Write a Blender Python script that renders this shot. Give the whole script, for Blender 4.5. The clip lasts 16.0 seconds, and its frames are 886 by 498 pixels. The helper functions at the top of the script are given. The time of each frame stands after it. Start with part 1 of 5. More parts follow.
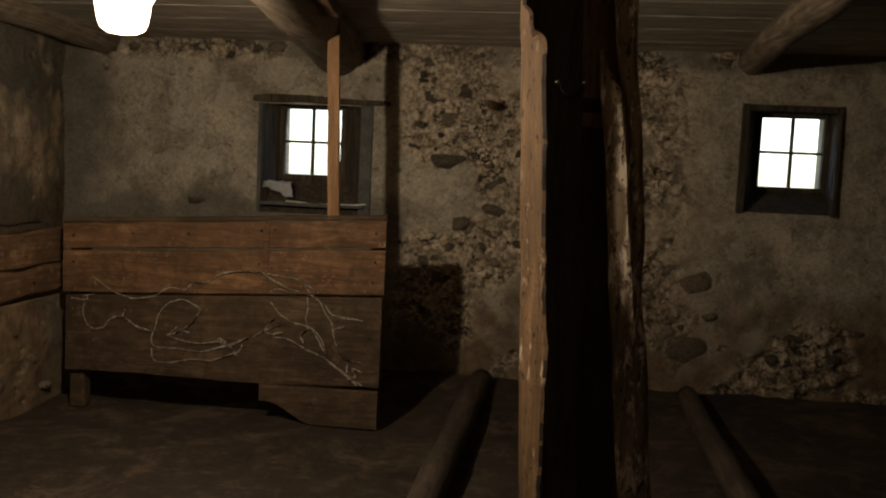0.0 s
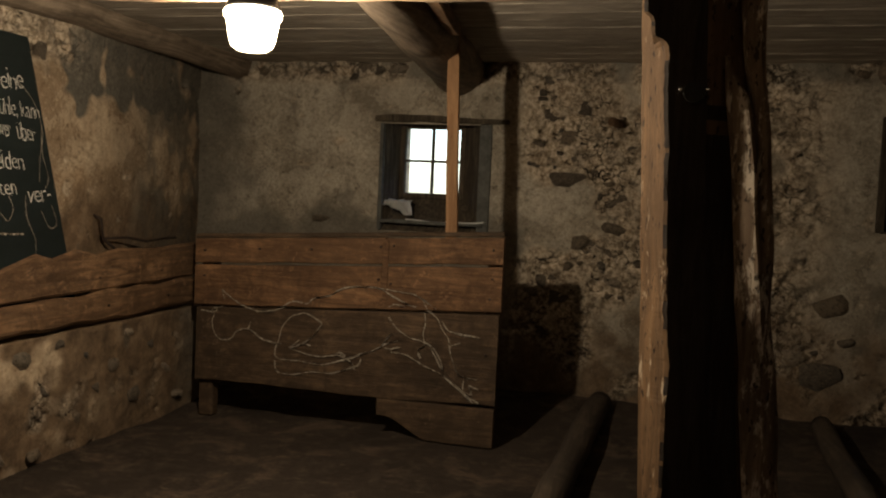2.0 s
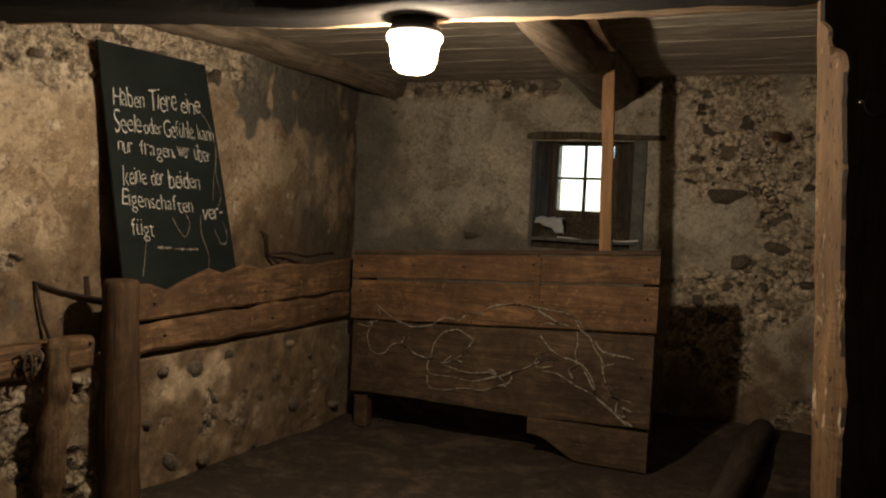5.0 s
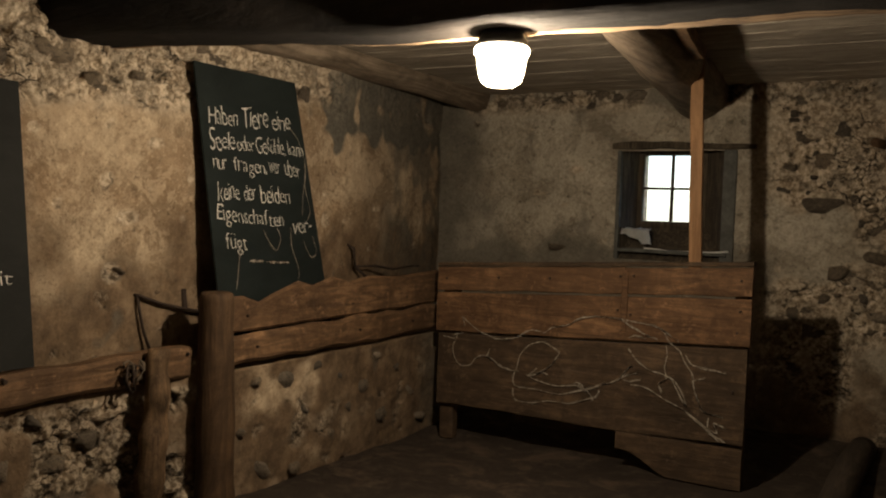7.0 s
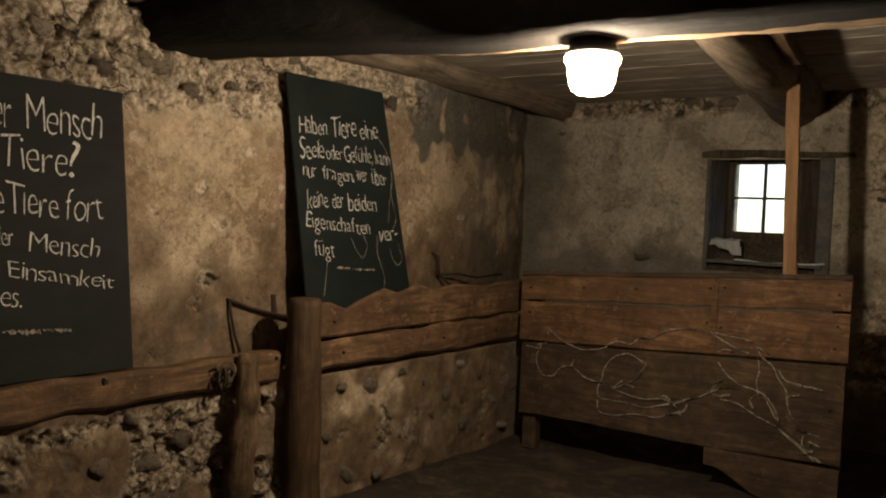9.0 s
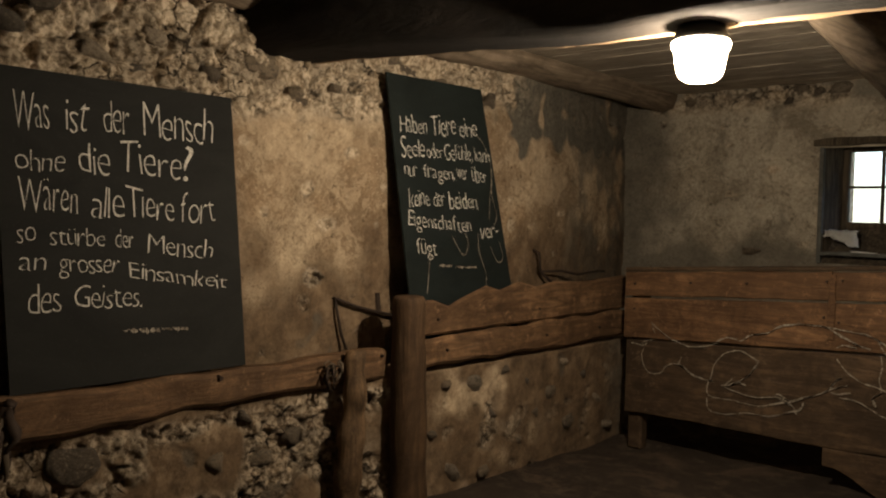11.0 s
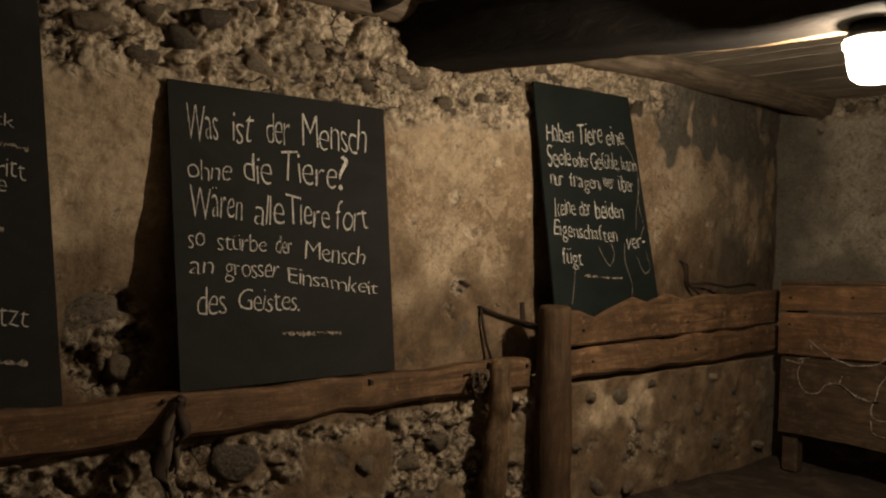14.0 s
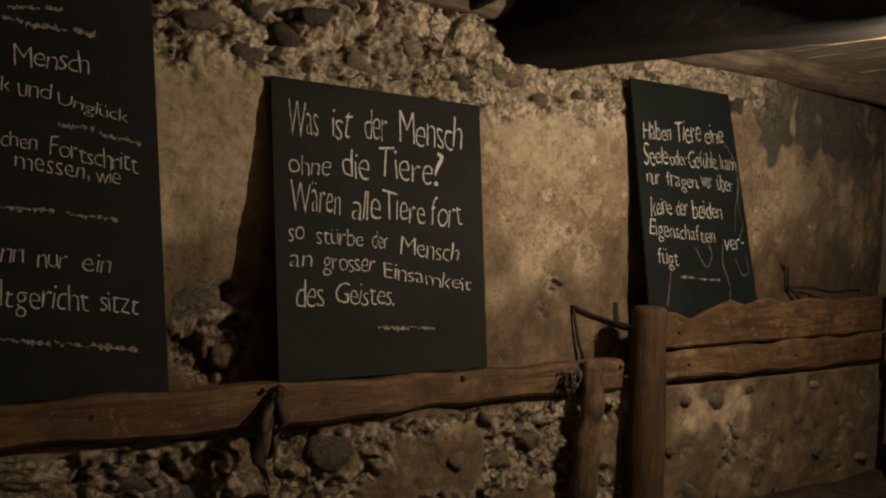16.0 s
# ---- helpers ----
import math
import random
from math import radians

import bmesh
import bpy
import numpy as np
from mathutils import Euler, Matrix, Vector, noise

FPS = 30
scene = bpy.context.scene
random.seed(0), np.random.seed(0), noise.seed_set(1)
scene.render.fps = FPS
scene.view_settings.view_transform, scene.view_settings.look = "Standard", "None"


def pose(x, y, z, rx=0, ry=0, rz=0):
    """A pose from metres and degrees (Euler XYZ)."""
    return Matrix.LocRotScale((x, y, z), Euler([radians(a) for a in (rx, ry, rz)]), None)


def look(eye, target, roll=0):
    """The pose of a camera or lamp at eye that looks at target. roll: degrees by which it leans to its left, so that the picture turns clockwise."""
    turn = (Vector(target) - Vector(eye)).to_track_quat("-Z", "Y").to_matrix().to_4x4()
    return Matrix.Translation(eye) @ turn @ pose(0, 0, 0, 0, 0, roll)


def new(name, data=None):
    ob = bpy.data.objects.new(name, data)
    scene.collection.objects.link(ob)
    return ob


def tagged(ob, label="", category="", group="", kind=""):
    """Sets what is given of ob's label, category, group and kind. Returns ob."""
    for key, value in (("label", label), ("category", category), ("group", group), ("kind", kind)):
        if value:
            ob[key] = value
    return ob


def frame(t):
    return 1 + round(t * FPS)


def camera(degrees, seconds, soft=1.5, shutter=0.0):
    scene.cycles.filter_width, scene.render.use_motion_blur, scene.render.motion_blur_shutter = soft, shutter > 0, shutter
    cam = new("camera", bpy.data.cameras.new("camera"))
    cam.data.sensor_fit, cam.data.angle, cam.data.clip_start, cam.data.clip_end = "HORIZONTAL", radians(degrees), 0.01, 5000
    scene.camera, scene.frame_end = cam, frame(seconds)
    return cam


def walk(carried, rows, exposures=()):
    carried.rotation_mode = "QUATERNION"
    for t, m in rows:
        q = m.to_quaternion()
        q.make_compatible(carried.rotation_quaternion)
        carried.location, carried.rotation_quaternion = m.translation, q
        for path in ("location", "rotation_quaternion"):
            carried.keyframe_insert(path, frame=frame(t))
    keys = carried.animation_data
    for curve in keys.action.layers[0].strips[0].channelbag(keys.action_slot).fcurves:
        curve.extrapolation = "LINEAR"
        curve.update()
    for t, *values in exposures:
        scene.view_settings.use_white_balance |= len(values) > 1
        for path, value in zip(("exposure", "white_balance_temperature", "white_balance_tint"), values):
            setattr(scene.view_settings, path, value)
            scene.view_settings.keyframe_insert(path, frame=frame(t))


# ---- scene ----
cam = camera(54.5, 16.0, soft=2.1)
PATH = [
    (0, (-0.086, -0.058, 1.506), (-0.318, 1.921, 1.343), 2.6),
    (0.5, (-0.07, -0.049, 1.458), (-0.373, 1.923, 1.331), 2.5),
    (1, (-0.078, -0.064, 1.478), (-0.441, 1.899, 1.35), 2.8),
    (1.5, (-0.072, -0.038, 1.45), (-0.512, 1.909, 1.325), 2.6),
    (2, (-0.078, -0.042, 1.462), (-0.584, 1.889, 1.343), 2.6),
    (2.5, (-0.072, -0.046, 1.435), (-0.64, 1.868, 1.329), 2.5),
    (3, (-0.07, -0.055, 1.451), (-0.698, 1.841, 1.34), 2.6),
    (3.5, (-0.105, -0.05, 1.454), (-0.779, 1.83, 1.341), 2.7),
    (4, (-0.1, -0.051, 1.451), (-0.833, 1.807, 1.343), 2.6),
    (4.5, (-0.109, -0.052, 1.451), (-0.876, 1.792, 1.349), 2.6),
    (5, (-0.117, -0.056, 1.467), (-0.942, 1.763, 1.371), 2.6),
    (7.5, (-0.14, -0.079, 1.471), (-1.169, 1.634, 1.4), 2.1),
    (8, (-0.143, -0.08, 1.467), (-1.211, 1.61, 1.401), 2.2),
    (8.5, (-0.151, -0.089, 1.474), (-1.255, 1.577, 1.407), 2.3),
    (9, (-0.164, -0.09, 1.471), (-1.314, 1.545, 1.406), 2.5),
    (11.5, (-0.213, -0.111, 1.447), (-1.58, 1.347, 1.377), 1.2),
    (12, (-0.225, -0.123, 1.443), (-1.637, 1.291, 1.376), 1.3),
    (12.5, (-0.234, -0.125, 1.444), (-1.684, 1.25, 1.375), 1.2),
    (13, (-0.241, -0.125, 1.448), (-1.725, 1.215, 1.384), 1.2),
    (13.5, (-0.255, -0.137, 1.436), (-1.764, 1.174, 1.375), 1.4),
    (14, (-0.26, -0.151, 1.434), (-1.794, 1.131, 1.383), 1.6),
    (14.5, (-0.257, -0.153, 1.436), (-1.811, 1.105, 1.382), 2.0),
    (15, (-0.271, -0.16, 1.424), (-1.857, 1.056, 1.355), 2.2),
    (15.5, (-0.277, -0.165, 1.423), (-1.891, 1.015, 1.354), 2.2),
    (16, (-0.291, -0.185, 1.414), (-1.942, 0.943, 1.359), 2.3),
]
walk(cam, [(t, look(eye, target, roll)) for t, eye, target, roll in PATH])
LAMP, SKY = 42.0, 0.15
scene.view_settings.exposure = 1.95
# ---- world, light, exposure ----
world = bpy.data.worlds.new("overcast_sky")
scene.world = world
world.use_nodes = True
wn = world.node_tree.nodes
sky = wn.new("ShaderNodeTexSky")
sky.sky_type = 'NISHITA'
sky.sun_disc = False
sky.sun_elevation = radians(50)
sky.sun_rotation = radians(90)
sky.air_density, sky.dust_density = 1.0, 1.2
world.node_tree.links.new(sky.outputs[0], wn["Background"].inputs[0])
wn["Background"].inputs[1].default_value = SKY
sun = new("sun", bpy.data.lights.new("sun", 'SUN'))
sun.data.energy, sun.data.angle, sun.data.color = 0.8, radians(12), (1.0, 0.95, 0.88)
sun.matrix_world = look((8, 0, 12), (0, 0, 2.4))


# ---- materials ----
class Nodes:
    """Small builder for node materials."""

    def __init__(self, name, rough=0.85):
        self.m = bpy.data.materials.new(name)
        self.m.use_nodes = True
        self.t = self.m.node_tree
        self.b = self.t.nodes["Principled BSDF"]
        self.b.inputs["Roughness"].default_value = rough
        self.b.inputs["Specular IOR Level"].default_value = 0.25
        self.co = self.t.nodes.new("ShaderNodeTexCoord").outputs["Object"]

    def put(self, kind, **values):
        n = self.t.nodes.new(kind)
        for key, v in values.items():
            self.plug(n.inputs[key.replace("_", " ")], v)
        return n

    def plug(self, socket, v):
        if isinstance(v, bpy.types.NodeSocket):
            self.t.links.new(v, socket)
        else:
            socket.default_value = v

    def mapped(self, scale):
        return self.put("ShaderNodeMapping", Vector=self.co, Scale=scale).outputs[0]

    def noise(self, scale, detail=6.0, rough=0.6, vec=None, distortion=0.0):
        return self.put("ShaderNodeTexNoise", Vector=vec or self.co, Scale=scale, Detail=detail, Roughness=rough, Distortion=distortion).outputs["Fac"]

    def ramp(self, fac, *stops):
        n = self.put("ShaderNodeValToRGB", Fac=fac)
        e = n.color_ramp.elements
        while len(e) < len(stops):
            e.new(0.5)
        for k, (p, c) in zip(e, stops):
            k.position = p
            k.color = (*c, 1) if isinstance(c, tuple) else (c, c, c, 1)
        return n.outputs[0]

    def mix(self, fac, a, b, blend='MIX'):
        n = self.t.nodes.new("ShaderNodeMix")
        n.data_type, n.blend_type = 'RGBA', blend
        for s, v in ((0, fac), (6, a), (7, b)):
            if isinstance(v, tuple) and len(v) == 3:
                v = (*v, 1)
            self.plug(n.inputs[s], v)
        return n.outputs[2]

    def bump(self, height, strength=0.5, distance=0.01, normal=None):
        n = self.put("ShaderNodeBump", Height=height, Strength=strength, Distance=distance)
        if normal:
            self.plug(n.inputs["Normal"], normal)
        return n.outputs[0]

    def done(self, colour, normal=None, rough=None):
        self.plug(self.b.inputs["Base Color"], colour if not isinstance(colour, tuple) else (*colour, 1))
        if normal:
            self.plug(self.b.inputs["Normal"], normal)
        if rough is not None:
            self.plug(self.b.inputs["Roughness"], rough)
        return self.m


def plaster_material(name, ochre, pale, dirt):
    n = Nodes(name, 0.95)
    fine = n.noise(45, 6, 0.7)
    c = n.ramp(n.noise(1.5, 9, 0.62, distortion=0.15), (0.36, dirt), (0.46, ochre), (0.56, pale), (0.70, ochre))
    c = n.mix(n.ramp(n.noise(0.9, 6, 0.6), (0.45, 0.0), (0.62, 0.75)), c, tuple(0.55 * a for a in ochre))
    c = n.mix(n.ramp(n.noise(3.6, 10, 0.68, distortion=0.2), (0.44, 0.0), (0.66, 0.8)), c, tuple(0.58 * a for a in ochre))
    c = n.mix(n.ramp(n.noise(2.7, 10, 0.70, distortion=0.25), (0.50, 0.0), (0.68, 0.75)), c, tuple(1.15 * a for a in pale))
    c = n.mix(n.ramp(n.noise(7.5, 9, 0.68, distortion=0.2), (0.58, 0.0), (0.68, 0.8)), c, tuple(0.5 * a for a in dirt))
    c = n.mix(n.ramp(n.noise(19, 6, 0.66), (0.60, 0.0), (0.66, 0.9)), c, tuple(0.3 * a for a in dirt))
    c = n.mix(n.ramp(n.noise(34, 8, 0.75), (0.40, 0.6), (0.56, 0.0)), c, tuple(0.9 * a for a in dirt))
    c = n.mix(n.ramp(n.noise(38, 7, 0.75), (0.56, 0.0), (0.68, 0.5)), c, tuple(1.15 * a for a in pale))
    flake = n.ramp(n.noise(3.1, 12, 0.72, distortion=0.35), (0.515, 0.0), (0.53, 1.0))
    c = n.mix(flake, c, n.mix(0.3, c, tuple(1.2 * a for a in pale)))
    c = n.mix(n.ramp(n.noise(75, 5, 0.8), (0.55, 0.0), (0.66, 0.75)), c, tuple(0.42 * a for a in dirt))
    c = n.mix(n.ramp(n.noise(52, 6, 0.8, distortion=0.5), (0.57, 0.0), (0.68, 0.6)), c, tuple(1.3 * a for a in pale))
    c = n.mix(n.ramp(n.noise(24, 9, 0.78, distortion=0.3), (0.345, 0.85), (0.385, 0.0)), c, tuple(0.25 * a for a in dirt))
    lime = n.put("ShaderNodeAttribute")
    lime.attribute_name = "lime"
    c = n.mix(lime.outputs["Fac"], c, n.ramp(n.noise(22, 9, 0.75), (0.36, tuple(0.8 * a for a in ochre)), (0.55, tuple(1.25 * a for a in pale)), (0.7, pale)))
    rock = n.put("ShaderNodeAttribute")
    rock.attribute_name = "rock"
    cell = n.put("ShaderNodeAttribute")
    cell.attribute_name = "cell"
    bare = n.put("ShaderNodeAttribute")
    bare.attribute_name = "bare"
    c = n.mix(bare.outputs["Fac"], c, n.ramp(n.noise(15, 9, 0.78), (0.35, (0.13, 0.098, 0.066)), (0.43, (0.50, 0.40, 0.28)), (0.54, (0.74, 0.62, 0.465)), (0.66, (0.48, 0.38, 0.265))))
    # Muck on the left wall; on the back wall, painted shade at the foot.
    soil_shade = n.put("ShaderNodeAttribute")
    soil_shade.attribute_name = "soil_shade"
    c = n.mix(soil_shade.outputs["Fac"], c, n.ramp(n.noise(6, 9, 0.72), (0.38, (0.065, 0.040, 0.023)), (0.52, (0.155, 0.100, 0.058)), (0.66, (0.28, 0.195, 0.12))))
    # Damp stains and spots, plus corner shade put into the colour.
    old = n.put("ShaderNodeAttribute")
    old.attribute_name = "stain_shade"
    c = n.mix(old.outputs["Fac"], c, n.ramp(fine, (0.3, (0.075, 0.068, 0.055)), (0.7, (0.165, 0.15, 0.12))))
    face = n.ramp(cell.outputs["Fac"], (0.0, (0.15, 0.13, 0.105)), (0.3, (0.34, 0.28, 0.21)), (0.55, (0.44, 0.345, 0.24)), (0.75, (0.22, 0.175, 0.125)), (1.0, (0.60, 0.50, 0.37)))
    face = n.mix(n.ramp(n.noise(14, 8, 0.75), (0.45, 0.0), (0.62, 0.8)), face, (0.46, 0.375, 0.265))
    c = n.mix(rock.outputs["Fac"], c, face)
    muck = n.put("ShaderNodeMath", Value=soil_shade.outputs["Fac"])
    muck.operation = 'MULTIPLY'
    n.plug(muck.inputs[1], n.ramp(n.noise(5, 9, 0.72), (0.38, 0.15), (0.6, 0.8)))
    c = n.mix(muck.outputs[0], c, n.ramp(n.noise(13, 8, 0.75), (0.4, (0.06, 0.040, 0.024)), (0.62, (0.20, 0.138, 0.080))))
    warp = n.put("ShaderNodeVectorMath", Vector=n.co)
    warp.operation = 'MULTIPLY_ADD'
    warp.inputs[1].default_value = (1, 1, 1.4)
    drift = n.put("ShaderNodeTexNoise", Vector=n.co, Scale=9.0, Detail=6.0)
    stretch = n.put("ShaderNodeVectorMath", Vector=drift.outputs["Color"])
    stretch.operation = 'SCALE'
    stretch.inputs["Scale"].default_value = 0.16
    n.plug(warp.inputs[2], stretch.outputs[0])
    net = n.put("ShaderNodeTexVoronoi", Vector=warp.outputs[0], Scale=8.0)
    net.feature = 'DISTANCE_TO_EDGE'
    crack = n.put("ShaderNodeMath", Value=n.ramp(net.outputs["Distance"], (0.012, 1.0), (0.045, 0.0)))
    crack.operation = 'MULTIPLY'
    n.plug(crack.inputs[1], n.ramp(n.noise(4.5, 6, 0.7), (0.50, 0.0), (0.60, 1.0)))
    gaps = n.mix(0.5, crack.outputs[0], n.ramp(n.noise(17, 10, 0.76, distortion=0.6), (0.335, 1.0), (0.405, 0.0)), 'ADD')
    c = n.mix(n.ramp(bare.outputs["Fac"], (0.0, 0.0), (1.0, 0.75)), c, n.mix(n.ramp(n.noise(30, 10, 0.8, distortion=0.4), (0.47, 0.0), (0.53, 1.0)), n.mix(1.0, c, (0.42, 0.38, 0.33), 'MULTIPLY'), n.mix(0.35, c, (0.80, 0.68, 0.52))))
    gaps = n.mix(0.8, gaps, n.ramp(n.noise(4.6, 9, 0.72, n.mapped((1, 1, 2.0)), 0.5), (0.60, 0.0), (0.66, 1.0)), 'ADD')
    dark_gap = n.put("ShaderNodeMath", Value=gaps)
    dark_gap.operation = 'MULTIPLY'
    n.plug(dark_gap.inputs[1], bare.outputs["Fac"])
    c = n.mix(dark_gap.outputs[0], c, (0.04, 0.03, 0.021))
    rake = n.put("ShaderNodeAttribute")
    rake.attribute_name = "rake"
    c = n.mix(rake.outputs["Fac"], c, (0.045, 0.034, 0.024))
    nb = n.bump(n.noise(42, 6, 0.7), 0.6, 0.009)
    crust = n.put("ShaderNodeMath")
    crust.operation = 'MULTIPLY'
    chips = n.put("ShaderNodeTexVoronoi", Vector=n.co, Scale=26.0).outputs["Distance"]
    n.plug(crust.inputs[0], n.mix(0.55, n.noise(20, 10, 0.8), chips))
    n.plug(crust.inputs[1], bare.outputs["Fac"])
    nb = n.bump(crust.outputs[0], 0.8, 0.028, nb)
    nb = n.bump(n.noise(14, 6, 0.6), 0.5, 0.015, nb)
    nb = n.bump(flake, 0.5, 0.006, nb)
    sunk = n.put("ShaderNodeMath", Value=1.0)
    sunk.operation = 'SUBTRACT'
    n.plug(sunk.inputs[1], dark_gap.outputs[0])
    nb = n.bump(sunk.outputs[0], 0.8, 0.03, nb)
    return n.done(c, nb)


def stone_material():
    n = Nodes("rubble_stone", 0.85)
    rnd = n.put("ShaderNodeObjectInfo").outputs["Random"]
    c = n.ramp(rnd, (0.0, (0.07, 0.058, 0.045)), (0.35, (0.14, 0.11, 0.078)), (0.6, (0.24, 0.185, 0.125)), (0.8, (0.085, 0.074, 0.06)), (1.0, (0.42, 0.34, 0.245)))
    c = n.mix(n.ramp(n.noise(11, 8, 0.7), (0.53, 0.0), (0.66, 0.8)), c, (0.36, 0.285, 0.195))
    c = n.mix(n.ramp(n.noise(4.5, 9, 0.75, distortion=0.5), (0.40, 0.8), (0.50, 0.0)), c, (0.05, 0.038, 0.027))
    c = n.mix(n.ramp(n.noise(60, 4, 0.7), (0.4, 0.0), (0.7, 0.5)), c, (0.10, 0.085, 0.07))
    return n.done(c, n.bump(n.noise(5, 8, 0.7), 0.6, 0.09))


def wood_material(name, dark, light, axis, grain=1.0, pale=None, rough=0.75, dirt=0.5, knots=False, weathered=0.57, worn=None):
    """axis: the way the grain runs (0 x, 1 y, 2 z); worn: colour of a sawn strip, lightened as if lit."""
    n = Nodes(name, rough)
    s = [10.0 * grain] * 3
    s[axis] = 0.9 * grain
    v = n.mapped(tuple(s))
    g = n.noise(2.2, 9, 0.65, v, 1.5)
    f = n.noise(9.0, 5, 0.7, v)
    c = n.ramp(g, (0.36, dark), (0.5, tuple((a + b) / 2 for a, b in zip(dark, light))), (0.62, light))
    c = n.mix(n.ramp(f, (0.48, 0.0), (0.74, 0.38)), c, tuple(0.5 * a for a in dark))
    c = n.mix(n.ramp(n.noise(3.0, 8, 0.72, distortion=0.4), (0.42, 0.0), (0.64, dirt)), c, tuple(0.55 * a for a in dark))
    c = n.mix(n.ramp(n.noise(7.5, 10, 0.8, distortion=0.3), (0.55, 0.0), (0.68, 0.45)), c, tuple(0.9 * a + 0.03 for a in light))
    c = n.mix(n.ramp(n.noise(48, 4, 0.7), (0.62, 0.0), (0.68, 0.7)), c, tuple(0.35 * a for a in dark))
    if knots:
        k = [5.5] * 3
        k[axis] = 2.6
        spots = n.put("ShaderNodeTexVoronoi", Vector=n.mapped(tuple(k)), Scale=1.0, Randomness=1.0).outputs["Distance"]
        c = n.mix(n.ramp(spots, (0.08, 0.9), (0.19, 0.0)), c, tuple(0.3 * a for a in dark))
        c = n.mix(n.ramp(n.noise(1.7, 8, 0.7, distortion=1.0), (0.48, 0.0), (0.62, 0.8)), c, tuple(0.8 * a for a in dark))
        c = n.mix(n.ramp(n.noise(5.5, 9, 0.74, distortion=0.5), (0.50, 0.0), (0.60, 0.75)), c, tuple(0.75 * a for a in dark))
        c = n.mix(n.ramp(n.noise(12, 9, 0.78, distortion=0.3), (0.58, 0.0), (0.64, 0.55)), c, tuple(1.15 * a + 0.02 for a in light))
        c = n.mix(n.ramp(n.noise(30, 6, 0.75, n.mapped(tuple(0.25 if i == axis else 1.0 for i in range(3)))), (0.55, 0.0), (0.68, 0.35)), c, tuple(1.2 * a for a in light))
    rnd = n.put("ShaderNodeObjectInfo").outputs["Random"]
    c = n.mix(n.ramp(rnd, (0.0, 0.0), (1.0, 0.3)), c, tuple(0.6 * a for a in light))
    if pale:
        c = n.mix(n.ramp(n.noise(9.0, 10, 0.72, n.mapped((2.2, 2.2, 0.7)), 0.2), (weathered, 0.0), (weathered + 0.06, 0.9)), c, pale)
        c = n.mix(n.ramp(n.noise(60.0, 3, 0.5, n.mapped((1, 1, 0.45))), (0.62, 0.0), (0.67, 0.9)), c, tuple(0.3 * a for a in dark))
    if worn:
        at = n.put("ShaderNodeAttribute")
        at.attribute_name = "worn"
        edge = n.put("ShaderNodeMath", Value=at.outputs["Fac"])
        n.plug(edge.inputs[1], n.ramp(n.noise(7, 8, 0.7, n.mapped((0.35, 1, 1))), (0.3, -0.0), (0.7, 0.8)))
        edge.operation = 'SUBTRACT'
        strip_tone = n.ramp(g, (0.36, tuple(0.45 * a for a in worn)), (0.6, worn))
        strip_tone = n.mix(n.ramp(n.noise(14, 9, 0.75, n.mapped((0.3, 1, 1))), (0.5, 0.0), (0.64, 0.7)), strip_tone, tuple(0.3 * a for a in worn))
        c = n.mix(n.ramp(edge.outputs[0], (0.05, 0.0), (0.25, 1.0)), c, strip_tone)
    nb = n.bump(f, 0.6, 0.006)
    nb = n.bump(g, 0.7, 0.012, nb)
    nb = n.bump(n.noise(26, 8, 0.7), 0.35, 0.008, nb)
    return n.done(c, nb)


def earth_material():
    n = Nodes("trodden_earth", 0.95)
    c = n.ramp(n.noise(1.1, 6, 0.6), (0.3, (0.024, 0.017, 0.012)), (0.7, (0.058, 0.043, 0.031)))
    c = n.mix(n.ramp(n.noise(7, 9, 0.75), (0.5, 0.0), (0.7, 0.6)), c, (0.12, 0.092, 0.066))
    c = n.mix(n.ramp(n.noise(2.6, 9, 0.72, distortion=0.6), (0.52, 0.0), (0.66, 0.7)), c, (0.15, 0.105, 0.072))
    c = n.mix(n.ramp(n.noise(40, 5, 0.7), (0.5, 0.0), (0.72, 0.7)), c, (0.022, 0.016, 0.011))
    c = n.mix(n.ramp(n.noise(26, 6, 0.8, n.mapped((0.3, 1.2, 1))), (0.60, 0.0), (0.68, 0.6)), c, (0.20, 0.155, 0.11))
    return n.done(c, n.bump(n.noise(28, 9, 0.75), 0.9, 0.02))


def plain_material(name, colour, rough=0.6, metallic=0.0, spread=0.35, scale=25.0, bump=0.3):
    n = Nodes(name, rough)
    n.b.inputs["Metallic"].default_value = metallic
    dark = tuple(a * (1 - spread) for a in colour)
    c = n.ramp(n.noise(scale, 7, 0.7), (0.3, dark), (0.7, colour))
    return n.done(c, n.bump(n.noise(scale * 3, 5, 0.6), bump, 0.003))


def slate_material(name, tint):
    n = Nodes(name, 0.8)
    c = n.ramp(n.noise(2.2, 7, 0.65, n.mapped((1, 1, 2.0)), 0.8), (0.3, tint), (0.75, tuple(a * 1.9 + 0.004 for a in tint)))
    c = n.mix(n.ramp(n.noise(90, 3, 0.6), (0.6, 0.0), (0.8, 0.25)), c, (0.06, 0.06, 0.055))
    return n.done(c, n.bump(n.noise(120, 3, 0.6), 0.15, 0.002))


def chalk_material():
    n = Nodes("chalk", 0.95)
    c = n.ramp(n.noise(70, 5, 0.8), (0.34, (0.22, 0.215, 0.19)), (0.56, (0.68, 0.65, 0.58)))
    return n.done(c)


def faded_chalk_material():
    n = Nodes("faded_chalk", 0.95)
    c = n.ramp(n.noise(55, 6, 0.8), (0.40, (0.085, 0.062, 0.042)), (0.60, (0.42, 0.38, 0.31)))
    return n.done(c)


